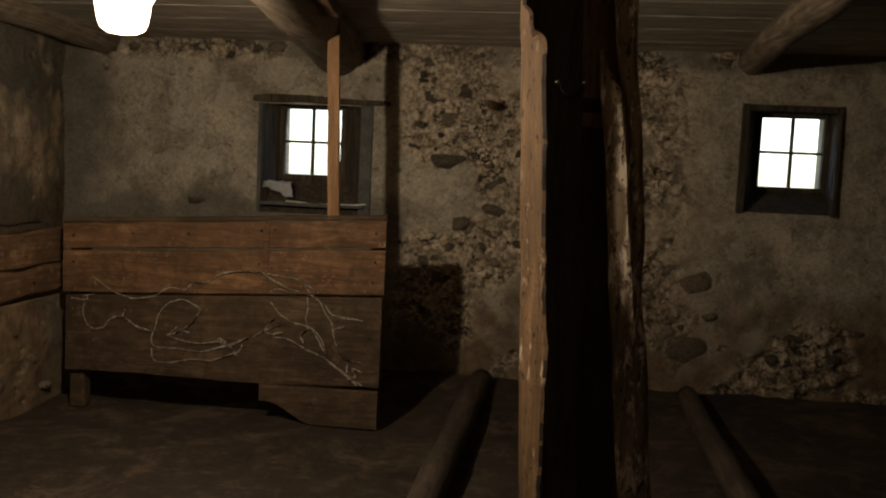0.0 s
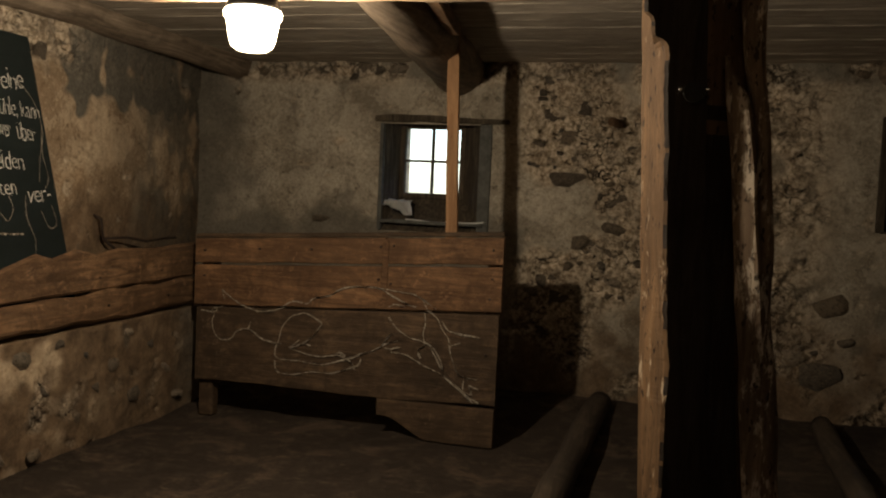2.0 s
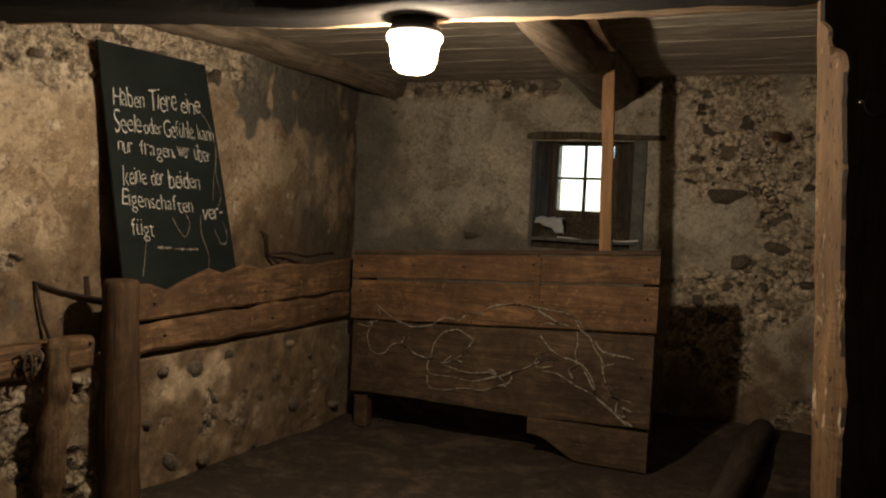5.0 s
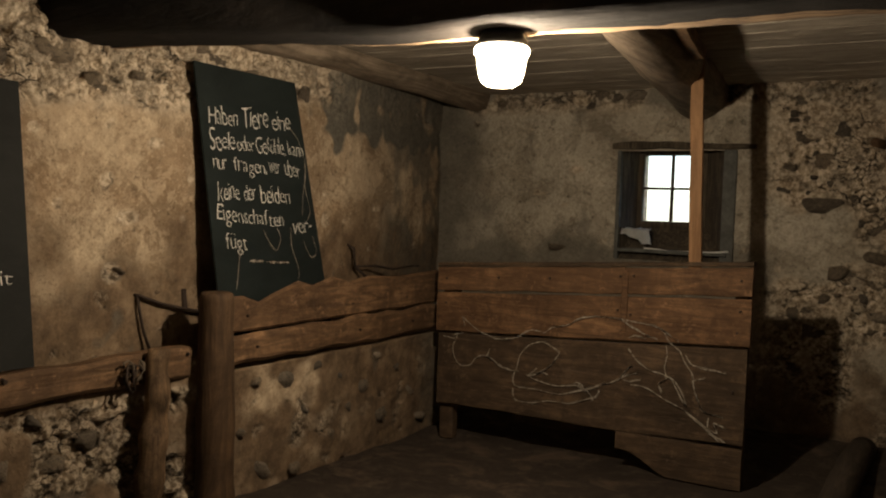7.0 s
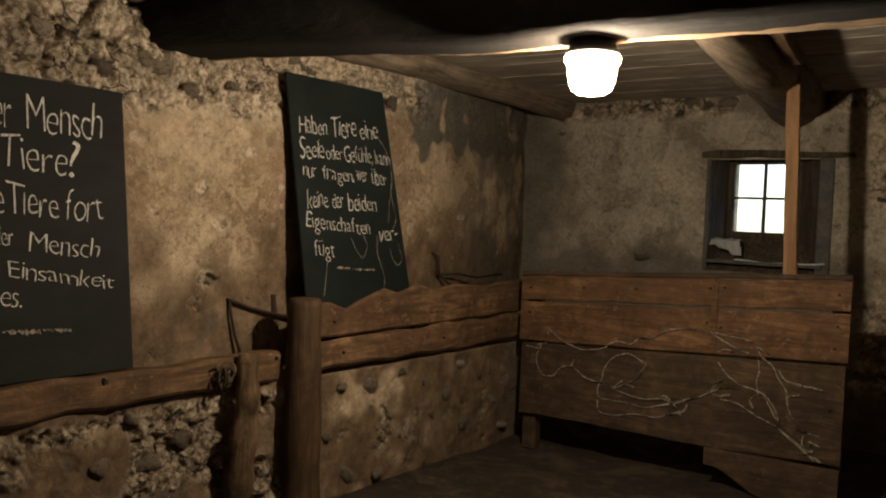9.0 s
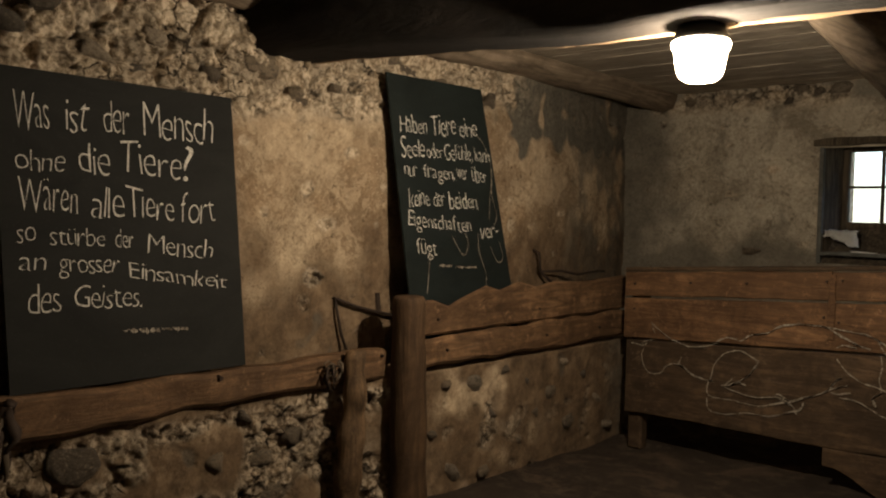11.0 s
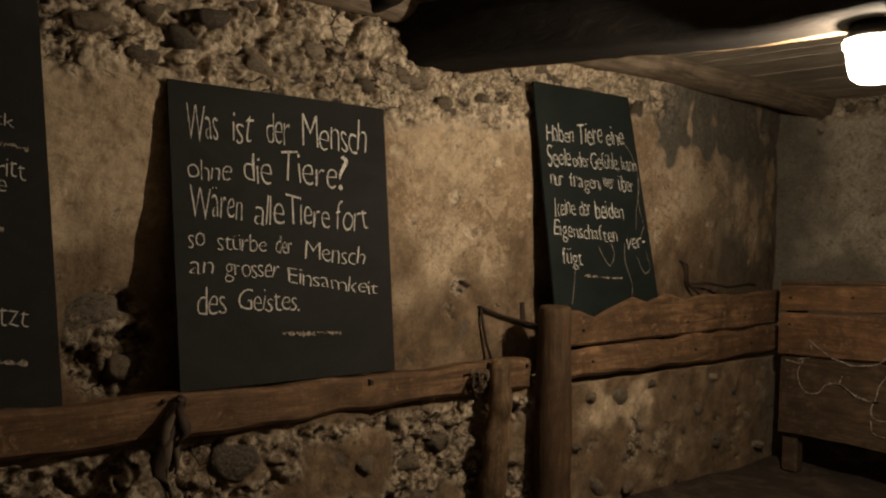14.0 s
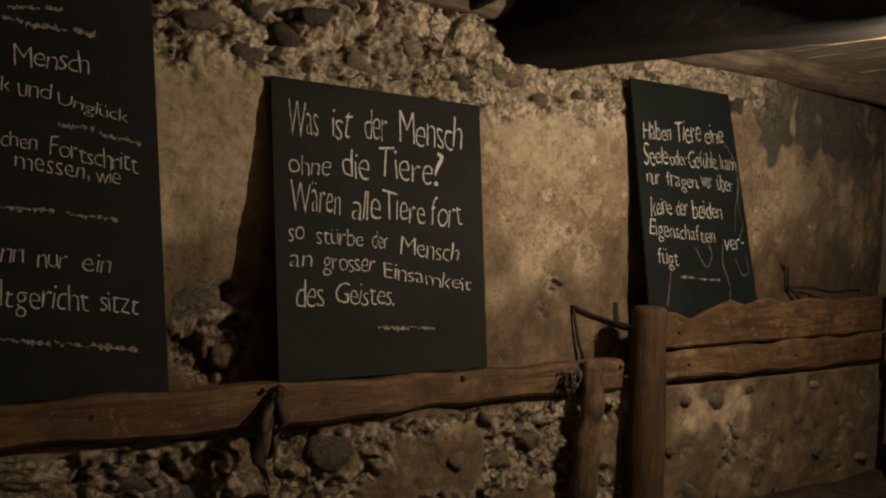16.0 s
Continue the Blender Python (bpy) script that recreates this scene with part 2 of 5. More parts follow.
def glow_material(name, colour, strength):
    """Clear glass that glows with the bulb behind it."""
    n = Nodes(name)
    glow = n.put("ShaderNodeEmission", Color=(*colour, 1), Strength=strength)
    clear = n.put("ShaderNodeBsdfTransparent")
    both = n.put("ShaderNodeMixShader", Fac=0.35)
    n.t.links.new(clear.outputs[0], both.inputs[1])
    n.t.links.new(glow.outputs[0], both.inputs[2])
    n.t.links.new(both.outputs[0], n.t.nodes["Material Output"].inputs["Surface"])
    return n.m


def glass_material():
    n = Nodes("window_glass", 0.05)
    n.b.inputs["Transmission Weight"].default_value = 1.0
    n.b.inputs["IOR"].default_value = 1.02
    return n.done((0.95, 0.98, 0.97))


PLASTER = plaster_material("ochre_lime_plaster", (0.38, 0.275, 0.172), (0.54, 0.43, 0.295), (0.185, 0.118, 0.066))
# Greyer copy of the plaster, with cool window light put into its tone.
DAYLIT_PLASTER = plaster_material("daylit_lime_plaster", (0.40, 0.345, 0.26), (0.50, 0.445, 0.35), (0.19, 0.155, 0.11))
STONE, EARTH = stone_material(), earth_material()
WOOD_Z = wood_material("hewn_oak_post", (0.085, 0.048, 0.023), (0.23, 0.136, 0.066), 2, 0.6, pale=(0.52, 0.41, 0.28), weathered=0.60)
WOOD_GREY = wood_material("weathered_brace", (0.10, 0.065, 0.040), (0.32, 0.225, 0.145), 2, 1.0, pale=(0.66, 0.56, 0.43), weathered=0.53)
# Darker copy of the post's wood, for its unlit front.
POST_SHADE = wood_material("shaded_post_face", (0.016, 0.012, 0.009), (0.055, 0.039, 0.027), 2, 1.0)
# Near-black stands for the unlit side; the second colour is the lamp-lit strip.
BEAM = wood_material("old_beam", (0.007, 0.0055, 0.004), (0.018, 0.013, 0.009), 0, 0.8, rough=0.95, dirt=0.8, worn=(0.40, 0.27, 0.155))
LOG_Y = wood_material("barked_joist", (0.08, 0.058, 0.038), (0.36, 0.28, 0.20), 1, 0.7)
FLOOR_LOG = wood_material("dirty_floor_log", (0.024, 0.018, 0.014), (0.10, 0.076, 0.054), 1, 0.8, dirt=0.9)
CEILING = wood_material("ceiling_boards", (0.22, 0.185, 0.145), (0.60, 0.52, 0.41), 0, 0.8)
PEN = wood_material("pen_boards", (0.070, 0.036, 0.018), (0.30, 0.165, 0.080), 0, 0.9, dirt=0.9, knots=True)
PEN_OLD = wood_material("pen_boards_worn", (0.040, 0.026, 0.015), (0.145, 0.092, 0.052), 0, 0.9, dirt=0.9, knots=True)
RAIL = wood_material("manger_rail", (0.060, 0.033, 0.017), (0.30, 0.175, 0.090), 1, 0.9, dirt=0.8, knots=True)
STAKE = wood_material("barked_stake", (0.06, 0.036, 0.019), (0.27, 0.170, 0.090), 2, 1.0, dirt=0.9, knots=True)
POLE = wood_material("smooth_pole", (0.028, 0.017, 0.010), (0.125, 0.073, 0.037), 2, 0.8, dirt=0.8)
LATH = wood_material("new_lath", (0.20, 0.105, 0.048), (0.36, 0.205, 0.10), 2, 0.8, dirt=0.3)
FRAME_WOOD = wood_material("window_frame_wood", (0.035, 0.028, 0.019), (0.12, 0.095, 0.066), 2, 1.0, rough=1.0)
SLATE, SLATE_GREEN = slate_material("blackboard", (0.0088, 0.0090, 0.0078)), slate_material("blackboard_green", (0.0042, 0.0072, 0.0066))
CHALK, FADED = chalk_material(), faded_chalk_material()
IRON = plain_material("rusty_iron", (0.06, 0.042, 0.032), 0.7, 0.5)
STEEL = plain_material("bright_steel", (0.7, 0.7, 0.7), 0.2, 1.0, 0.1)
ROPE = plain_material("old_rope", (0.13, 0.10, 0.07), 0.95)
LAMP_BODY = plain_material("lamp_base", (0.03, 0.028, 0.025), 0.5)
GLOBE = glow_material("lit_glass_jar", (1.0, 0.80, 0.52), 9.0)
GLASS = glass_material()
PAINTED = plain_material("grey_blue_paint", (0.15, 0.15, 0.135), 1.0, 0.0, 0.6, 12.0)
RAG = plain_material("pale_cloth", (0.80, 0.80, 0.76), 0.95, 0.0, 0.2, 30.0)
GRASS = plain_material("meadow", (0.09, 0.13, 0.05), 0.9)


# ---- mesh helpers ----
def part(name, bm, material, parent=None, label=""):
    me = bpy.data.meshes.new(name)
    bm.to_mesh(me)
    bm.free()
    me.materials.append(material)
    ob = new(name, me)
    if parent:
        ob.parent = parent
    return tagged(ob, label)


def thing(name, label, category, group="", kind="", at=(0, 0, 0)):
    ob = tagged(new(name), label, category, group, kind)
    ob.location = at
    return ob


def smooth(bm):
    for f in bm.faces:
        f.smooth = True
    return bm


def wob(x, y, z, s, a):
    return a * noise.noise(Vector((x * s, y * s, z * s)))


def tube(points, radii, sides=16, rough=0.0, seed=0.0, squash=1.0):
    """A closed round bar along points, with uneven skin."""
    bm = bmesh.new()
    rings = []
    pts = [Vector(p) for p in points]
    for k, p in enumerate(pts):
        d = (pts[min(k + 1, len(pts) - 1)] - pts[max(k - 1, 0)]).normalized()
        ref = Vector((0, 0, 1)) if abs(d.z) < 0.9 else Vector((1, 0, 0))
        a = d.cross(ref).normalized()
        b = a.cross(d)
        r = radii[k] if hasattr(radii, "__len__") else radii
        ring = []
        for i in range(sides):
            t = 2 * math.pi * i / sides
            q = p + (a * math.cos(t) + b * math.sin(t) * squash) * r
            e = 1 + (rough * noise.noise(Vector((q.x * 3 + seed, q.y * 3, q.z * 3))) + 0.4 * rough * noise.noise(Vector((q.x * 11, q.y * 11 + seed, q.z * 11))))
            ring.append(bm.verts.new(p + (q - p) * e))
        rings.append(ring)
    for r0, r1 in zip(rings, rings[1:]):
        for i in range(sides):
            bm.faces.new((r0[i], r0[(i + 1) % sides], r1[(i + 1) % sides], r1[i]))
    bm.faces.new(rings[0][::-1])
    bm.faces.new(rings[-1])
    bmesh.ops.recalc_face_normals(bm, faces=bm.faces)
    return smooth(bm)


def line(p, q, n):
    p, q = Vector(p), Vector(q)
    return [p.lerp(q, k / (n - 1)) for k in range(n)]


def log(name, p, q, r0, r1, material, parent, rough=0.12, seed=0.0, bend=0.02):
    n = max(8, int((Vector(q) - Vector(p)).length / 0.12))
    pts = []
    for v in line(p, q, n):
        pts.append(v + Vector((wob(v.x + seed, v.y, v.z, 0.9, bend), wob(v.x, v.y + seed, v.z, 0.9, bend), wob(v.x, v.y, v.z + seed, 0.9, bend))))
    return part(name, tube(pts, [r0 + (r1 - r0) * k / (n - 1) for k in range(n)], 20, rough, seed), material, parent)


def plank_bm(length, top, bottom, thick, place, n=24, edge=0.006, rough=0.004, seed=0.0):
    """A board along s (0..length), with height from bottom(s) to top(s) and worn edges. place(s, d, h) gives the world point."""
    bm = bmesh.new()
    cols = []
    for k in range(n + 1):
        s = length * k / n
        t = top(s) + wob(s, seed, 0.0, 4, rough * 1.5)
        b = bottom(s) + wob(s, seed, 5.0, 4, rough * 1.5)
        m = (t + b) / 2
        sect = ((0, b + edge), (edge, b), (thick - edge, b), (thick, b + edge), (thick, m), (thick, t - edge), (thick - edge, t), (edge, t), (0, t - edge), (0, m))
        cols.append([bm.verts.new(place(s, d + wob(s, h, seed, 6, rough), h)) for d, h in sect])
    w = len(cols[0])
    for a, b in zip(cols, cols[1:]):
        for i in range(w):
            bm.faces.new((a[i], a[(i + 1) % w], b[(i + 1) % w], b[i]))
    bm.faces.new(cols[0][::-1])
    bm.faces.new(cols[-1])
    bmesh.ops.recalc_face_normals(bm, faces=bm.faces)
    return bm


def box_bm(lo, hi, bevel=0.004):
    bm = bmesh.new()
    bmesh.ops.create_cube(bm, size=1)
    for v in bm.verts:
        v.co = [l + (h - l) * (c + 0.5) for c, l, h in zip(v.co, lo, hi)]
    if bevel:
        bmesh.ops.bevel(bm, geom=bm.edges[:], offset=bevel, segments=1, affect='EDGES')
    return bm


def ribbon_bm(points, width, place):
    """A thin hand-drawn stroke through 2D points, smoothed, laid by place(u, v)."""
    pts = [Vector(p) for p in points]
    fine = []
    for k in range(len(pts) - 1):
        p0, p1, p2, p3 = pts[max(k - 1, 0)], pts[k], pts[k + 1], pts[min(k + 2, len(pts) - 1)]
        for i in range(6):
            t = i / 6
            fine.append(0.5 * ((2 * p1) + (p2 - p0) * t + (2 * p0 - 5 * p1 + 4 * p2 - p3) * t * t + (3 * p1 - p0 - 3 * p2 + p3) * t ** 3))
    fine.append(pts[-1])
    fine = [p + Vector((wob(p.x, p.y, 1, 22, width * 0.7), wob(p.x, p.y, 4, 22, width * 0.7))) for p in fine]
    bm = bmesh.new()
    rows = []
    for k, p in enumerate(fine):
        d = (fine[min(k + 1, len(fine) - 1)] - fine[max(k - 1, 0)])
        d = d.normalized() if d.length > 1e-6 else Vector((1, 0))
        w = width * (0.5 + 0.35 * noise.noise(Vector((p.x * 30, p.y * 30, 2))))
        o = Vector((-d.y, d.x)) * w
        rows.append((bm.verts.new(place(*(p + o))), bm.verts.new(place(*(p - o)))))
    for (a, b), (c, d) in zip(rows, rows[1:]):
        bm.faces.new((a, b, d, c))
    return bm


# ---- the stone walls ----
WALL_Y = 6.15      # back wall
ROOF = 2.46        # underside of the ceiling boards


def wall_x(y):
    """The left wall's line: straight, then drawing back towards the corner."""
    return -3.42 - 0.34 * max(0.0, min(1.0, (y - 4.3) / 1.85)) ** 1.3


def soft(a, lo, hi):
    t = max(0.0, min(1.0, (a - lo) / (hi - lo)))
    return t * t * (3 - 2 * t)


def bare_left(y, z):
    """How far the rubble shows through the plaster of the left wall."""
    n1 = noise.noise(Vector((y * 1.9, z * 1.9, 3.1))) + 0.5 * noise.noise(Vector((y * 5, z * 5, 7.7)))
    high = soft(z + 0.12 * n1, 1.86 + 0.17 * soft(y, 2.4, 3.4), 2.0 + 0.17 * soft(y, 2.4, 3.4)) * (1 - 0.9 * soft(y, 3.8, 4.5))
    low = soft(0.64 - z, 0.0, 0.06) * soft(n1 + 0.62 * (1 - soft(y, 2.5, 3.2)) + 0.6 * (soft(z, 0.5, 0.62) - 0.4) * (1 - soft(y, 2.6, 3.4)), 0.16, 0.42)
    hole = soft(0.17 - math.hypot((y - 0.92) * 0.9, (z - 0.98) * 0.75), 0.0, 0.05)
    hole = max(hole, soft(0.055 - math.hypot((y - 2.60) * 0.8, z - 1.15), 0.0, 0.02), 0.8 * soft(0.035 - math.hypot((y - 2.68) * 0.5, z - 1.41), 0.0, 0.01))
    return max(high, low, hole)


def bare_back(x, z):
    n1 = noise.noise(Vector((x * 1.9, z * 1.9, 13.1))) + 0.5 * noise.noise(Vector((x * 5, z * 5, 17.7)))
    mid = soft(x, -1.3, -1.0) * (1 - soft(x, 0.6, 1.1)) * soft(n1, -0.30, -0.02)
    foot = soft(0.75 - z, 0, 0.25) * soft(n1, 0.0, 0.25) * soft(x, 0.4, 1.0)
    top = soft(z, 2.25, 2.4) * soft(n1, -0.1, 0.2)
    return max(mid, foot, top)


def stain_shade_left(y, z):
    """Grey damp patches under the plate log, dark spots, and painted shade towards the corner."""
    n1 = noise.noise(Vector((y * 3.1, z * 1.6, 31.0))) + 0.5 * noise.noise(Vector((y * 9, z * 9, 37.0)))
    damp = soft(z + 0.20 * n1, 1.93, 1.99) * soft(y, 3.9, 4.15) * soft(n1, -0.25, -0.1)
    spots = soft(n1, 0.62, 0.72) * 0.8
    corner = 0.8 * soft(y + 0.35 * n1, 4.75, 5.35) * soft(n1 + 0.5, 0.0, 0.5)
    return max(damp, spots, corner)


def soil_left(y, z):
    """Brown muck splashed up the wall behind the manger and along the foot."""
    n1 = noise.noise(Vector((y * 1.7, z * 2.1, 51.0))) + 0.6 * noise.noise(Vector((y * 5.5, z * 5.5, 57.0)))
    back = soft(1.44 - z + 0.45 * n1, 0.0, 0.45) * (z > 0.66)
    foot = soft(n1 + 0.56 + 0.45 * soft(y, 3.7, 4.7) + 0.25 * soft(0.3 - z, 0.0, 0.3), 0.05, 0.55) * (z <= 0.66)
    return 0.85 * max(back, foot) * (1 - lime_left(y, z))


def lime_left(y, z):
    """Paler lime: a mended patch under the boards, a band below the rubble, and the far left."""
    n1 = noise.noise(Vector((y * 4.1, z * 4.1, 61.0))) + 0.6 * noise.noise(Vector((y * 12, z * 12, 67.0)))
    patch = 0.8 * soft(0.19 - math.hypot((y - 3.56) * 0.75, (z - 0.47)) + 0.13 * n1, 0.0, 0.10)
    band = 0.12 * soft(0.30 - abs(z - 1.86) + 0.16 * n1, 0.0, 0.12) * soft(y, 2.0, 2.2) * (1 - soft(y, 3.0, 3.9))
    pale_left = 0.45 * soft(z + 0.2 * n1, 1.1, 1.4) * (1 - soft(y + 0.2 * n1, 1.5, 2.2))
    band = max(band, pale_left)
    return max(patch, band)


def stain_shade_back(x, z):
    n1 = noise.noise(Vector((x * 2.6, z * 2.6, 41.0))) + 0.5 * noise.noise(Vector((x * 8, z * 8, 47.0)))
    # Corner shade in the colour; also darker above the pen and along the top.
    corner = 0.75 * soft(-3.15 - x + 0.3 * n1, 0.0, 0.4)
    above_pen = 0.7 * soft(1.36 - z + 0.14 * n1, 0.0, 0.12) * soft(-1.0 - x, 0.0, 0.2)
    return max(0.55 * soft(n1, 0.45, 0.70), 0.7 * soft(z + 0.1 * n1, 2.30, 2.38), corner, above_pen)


def foot_shade_back(x, z):
    """Foot of the back wall, darkened in the colour for the dim light there."""
    n1 = noise.noise(Vector((x * 2.1, z * 2.1, 71.0))) + 0.6 * noise.noise(Vector((x * 6, z * 6, 77.0)))
    return 0.85 * soft(0.80 - z + 0.35 * n1, 0.0, 0.55)


def sheet(name, us, vs, place, bare, stain_shade, depth, material, holes=(), soil_shade=None, lime=None):
    """A plastered wall face on a grid; place(u, v, out) gives the world point, out metres proud of the wall's line."""
    verts, faces, bares, stain_shades, rocks, cells, rakes, soil_shades, limes = [], [], [], [], [], [], [], [], []
    for u in us:
        for v in vs:
            b, s = bare(u, v), stain_shade(u, v)
            n1 = noise.noise(Vector((u * 1.3, v * 1.3, 0.3)))
            n2 = noise.noise(Vector((u * 5.5, v * 5.5, 5.3)))
            n3 = noise.noise(Vector((u * 19, v * 19, 9.3)))
            n4 = noise.noise(Vector((u * 45, v * 45, 2.3)))
            out = 0.022 * n1 + 0.012 * n2 + 0.0045 * n3 + 0.0015 * n4 - s * 0.006
            rk = cr = rake = 0.0
            if b > 0.01:
                # rubble: uneven stones in cells, with raked joints and lumps of mortar between
                lump = noise.noise(Vector((u * 11, v * 11, 15.0)))
                dist, at = noise.voronoi(Vector((u * 5.4 + 0.55 * n2, v * 8.2 + 0.55 * lump, 0.5)))
                cr = math.modf(abs(math.sin(at[0].x * 12.9 + at[0].y * 78.2 + at[0].z * 37.7)) * 437.58)[0]
                joint = 1 - soft(dist[1] - dist[0], 0.02, 0.13)
                tilt = (u * 5.4 - at[0].x) * (cr - 0.5) + (v * 8.2 - at[0].y) * (0.5 - math.modf(cr * 7.3)[0])
                out += b * (-0.034 + 0.036 * cr + 0.040 * tilt - 0.042 * joint * soft(lump, -0.3, 0.3) + 0.018 * n3 + 0.016 * lump * joint + 0.012 * n4 + 0.008 * noise.noise(Vector((u * 80, v * 80, 4.3))))
                crag = noise.turbulence(Vector((u * 6.5, v * 6.5, 21.0)), 5, True, noise_basis='BLENDER', amplitude_scale=0.55, frequency_scale=2.1)
                out += b * 0.030 * (0.75 - crag)
                rk = b * (1 - joint) * soft(cr, 0.2, 0.3)
                rake = 0.65 * b * soft(joint, 0.6, 1.0) * soft(lump + 0.3 * n3, 0.0, 0.25)
            pit = soft(noise.noise(Vector((u * 8, v * 11, 23.0))), 0.52, 0.62)
            out -= 0.012 * pit
            for (u0, v0, u1, v1) in holes:
                d = max(u0 - u, u - u1, v0 - v, v - v1)
                out *= soft(d, 0.0, 0.08)
            verts.append(place(u, v, out * depth))
            bares.append(max(b, 0.6 * pit))
            rocks.append(rk)
            soil_shades.append(soil_shade(u, v) if soil_shade else 0.0)
            rakes.append(rake)
            limes.append(lime(u, v) if lime else 0.0)
            cells.append(cr)
            stain_shades.append(s)
    nv = len(vs)
    for i in range(len(us) - 1):
        for k in range(nv - 1):
            cu, cv = (us[i] + us[i + 1]) / 2, (vs[k] + vs[k + 1]) / 2
            if any(u0 < cu < u1 and v0 < cv < v1 for u0, v0, u1, v1 in holes):
                continue
            a = i * nv + k
            faces.append((a, a + nv, a + nv + 1, a + 1))
    me = bpy.data.meshes.new(name)
    me.from_pydata(verts, [], faces)
    me.attributes.new("bare", 'FLOAT', 'POINT').data.foreach_set("value", bares)
    me.attributes.new("rake", 'FLOAT', 'POINT').data.foreach_set("value", rakes)
    me.attributes.new("soil_shade", 'FLOAT', 'POINT').data.foreach_set("value", soil_shades)
    me.attributes.new("lime", 'FLOAT', 'POINT').data.foreach_set("value", limes)
    me.attributes.new("rock", 'FLOAT', 'POINT').data.foreach_set("value", rocks)
    me.attributes.new("cell", 'FLOAT', 'POINT').data.foreach_set("value", cells)
    me.attributes.new("stain_shade", 'FLOAT', 'POINT').data.foreach_set("value", stain_shades)
    me.polygons.foreach_set("use_smooth", [True] * len(faces))
    me.materials.append(material)
    me.validate()
    return new(name, me)


def steps(lo, hi, step, *through_these):
    """Even steps from lo to hi that also pass through given values."""
    stops = sorted({lo, hi, *through_these})
    out = [lo]
    for a, b in zip(stops, stops[1:]):
        n = max(1, round((b - a) / step))
        out += [a + (b - a) * k / n for k in range(1, n + 1)]
    return out


def left_place(y, z, out):
    foot = -3.255 + 0.095 * soft(y, 2.75, 3.05)
    ledge = (foot - wall_x(y)) * (1 - soft(z, 0.655, 0.675))
    return (wall_x(y) + ledge + out, y, z)


HOLE_1, HOLE_2 = (-2.20, 1.20, -1.40, 2.00), (1.24, 1.37, 1.88, 2.09)

wall_left = tagged(sheet("wall_west", steps(-2.2, 0.4, 0.06) + steps(0.4, 5.0, 0.0085)[1:] + steps(5.0, 6.3, 0.02)[1:], steps(-0.15, 0.675, 0.0095, 0.655) + steps(0.675, 1.8, 0.016)[1:] + steps(1.8, 2.36, 0.0085)[1:] + steps(2.36, 2.62, 0.05)[1:], left_place, bare_left, stain_shade_left, 1.0, PLASTER, soil_shade=soil_left, lime=lime_left),
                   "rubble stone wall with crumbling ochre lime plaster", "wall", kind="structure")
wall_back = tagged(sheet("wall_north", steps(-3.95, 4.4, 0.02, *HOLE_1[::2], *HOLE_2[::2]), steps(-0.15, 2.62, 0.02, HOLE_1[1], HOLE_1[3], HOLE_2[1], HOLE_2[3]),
                         lambda x, z, out: (x, WALL_Y - out, z), bare_back, stain_shade_back, 1.0, DAYLIT_PLASTER, (HOLE_1, HOLE_2), soil_shade=foot_shade_back),
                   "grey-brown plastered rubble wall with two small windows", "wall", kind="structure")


def flat_wall(name, lo, hi):
    return tagged(part(name, box_bm(lo, hi, 0), PLASTER), "plain plastered stone wall in the dark", "wall", kind="structure")


flat_wall("wall_east", (4.3, -2.3, -0.2), (4.7, 6.7, 2.62))
south = bmesh.new()
for lo, hi in (((-3.9, -0.2), (1.5, 2.62)), ((1.5, -0.2), (2.0, 1.4)), ((1.5, 2.0), (2.0, 2.62)), ((2.0, -0.2), (4.7, 2.62))):
    piece = bmesh.ops.create_cube(south, size=1)["verts"]
    for v in piece:
        v.co = (lo[0] + (hi[0] - lo[0]) * (v.co.x + 0.5), -2.6 + 0.4 * (v.co.y + 0.5), lo[1] + (hi[1] - lo[1]) * (v.co.z + 0.5))
tagged(part("wall_south", south, PLASTER), "plain plastered stone wall with one small opening", "wall", kind="structure")


def outer_face():
    """The outer skin of the back and left walls, with the window holes."""
    bm = bmesh.new()
    o1, o2 = (-2.135, 1.455, -1.625, 2.02), (1.38, 1.52, 1.88, 2.08)
    xs = sorted({-4.3, 4.7, o1[0], o1[2], o2[0], o2[2]})
    zs = sorted({-0.2, 2.62, o1[1], o1[3], o2[1], o2[3]})
    for a, b in zip(xs, xs[1:]):
        for c, d in zip(zs, zs[1:]):
            mx, mz = (a + b) / 2, (c + d) / 2
            if any(o[0] < mx < o[2] and o[1] < mz < o[3] for o in (o1, o2)):
                continue
            bm.faces.new([bm.verts.new(p) for p in ((a, 6.62, c), (b, 6.62, c), (b, 6.62, d), (a, 6.62, d))])
    bm.faces.new([bm.verts.new(p) for p in ((-4.0, -2.6, -0.2), (-4.0, 6.62, -0.2), (-4.0, 6.62, 2.62), (-4.0, -2.6, 2.62))])
    return bm


part("outer_face", outer_face(), DAYLIT_PLASTER, wall_back)

# stones that show through the plaster, on shared meshes
STONES = []
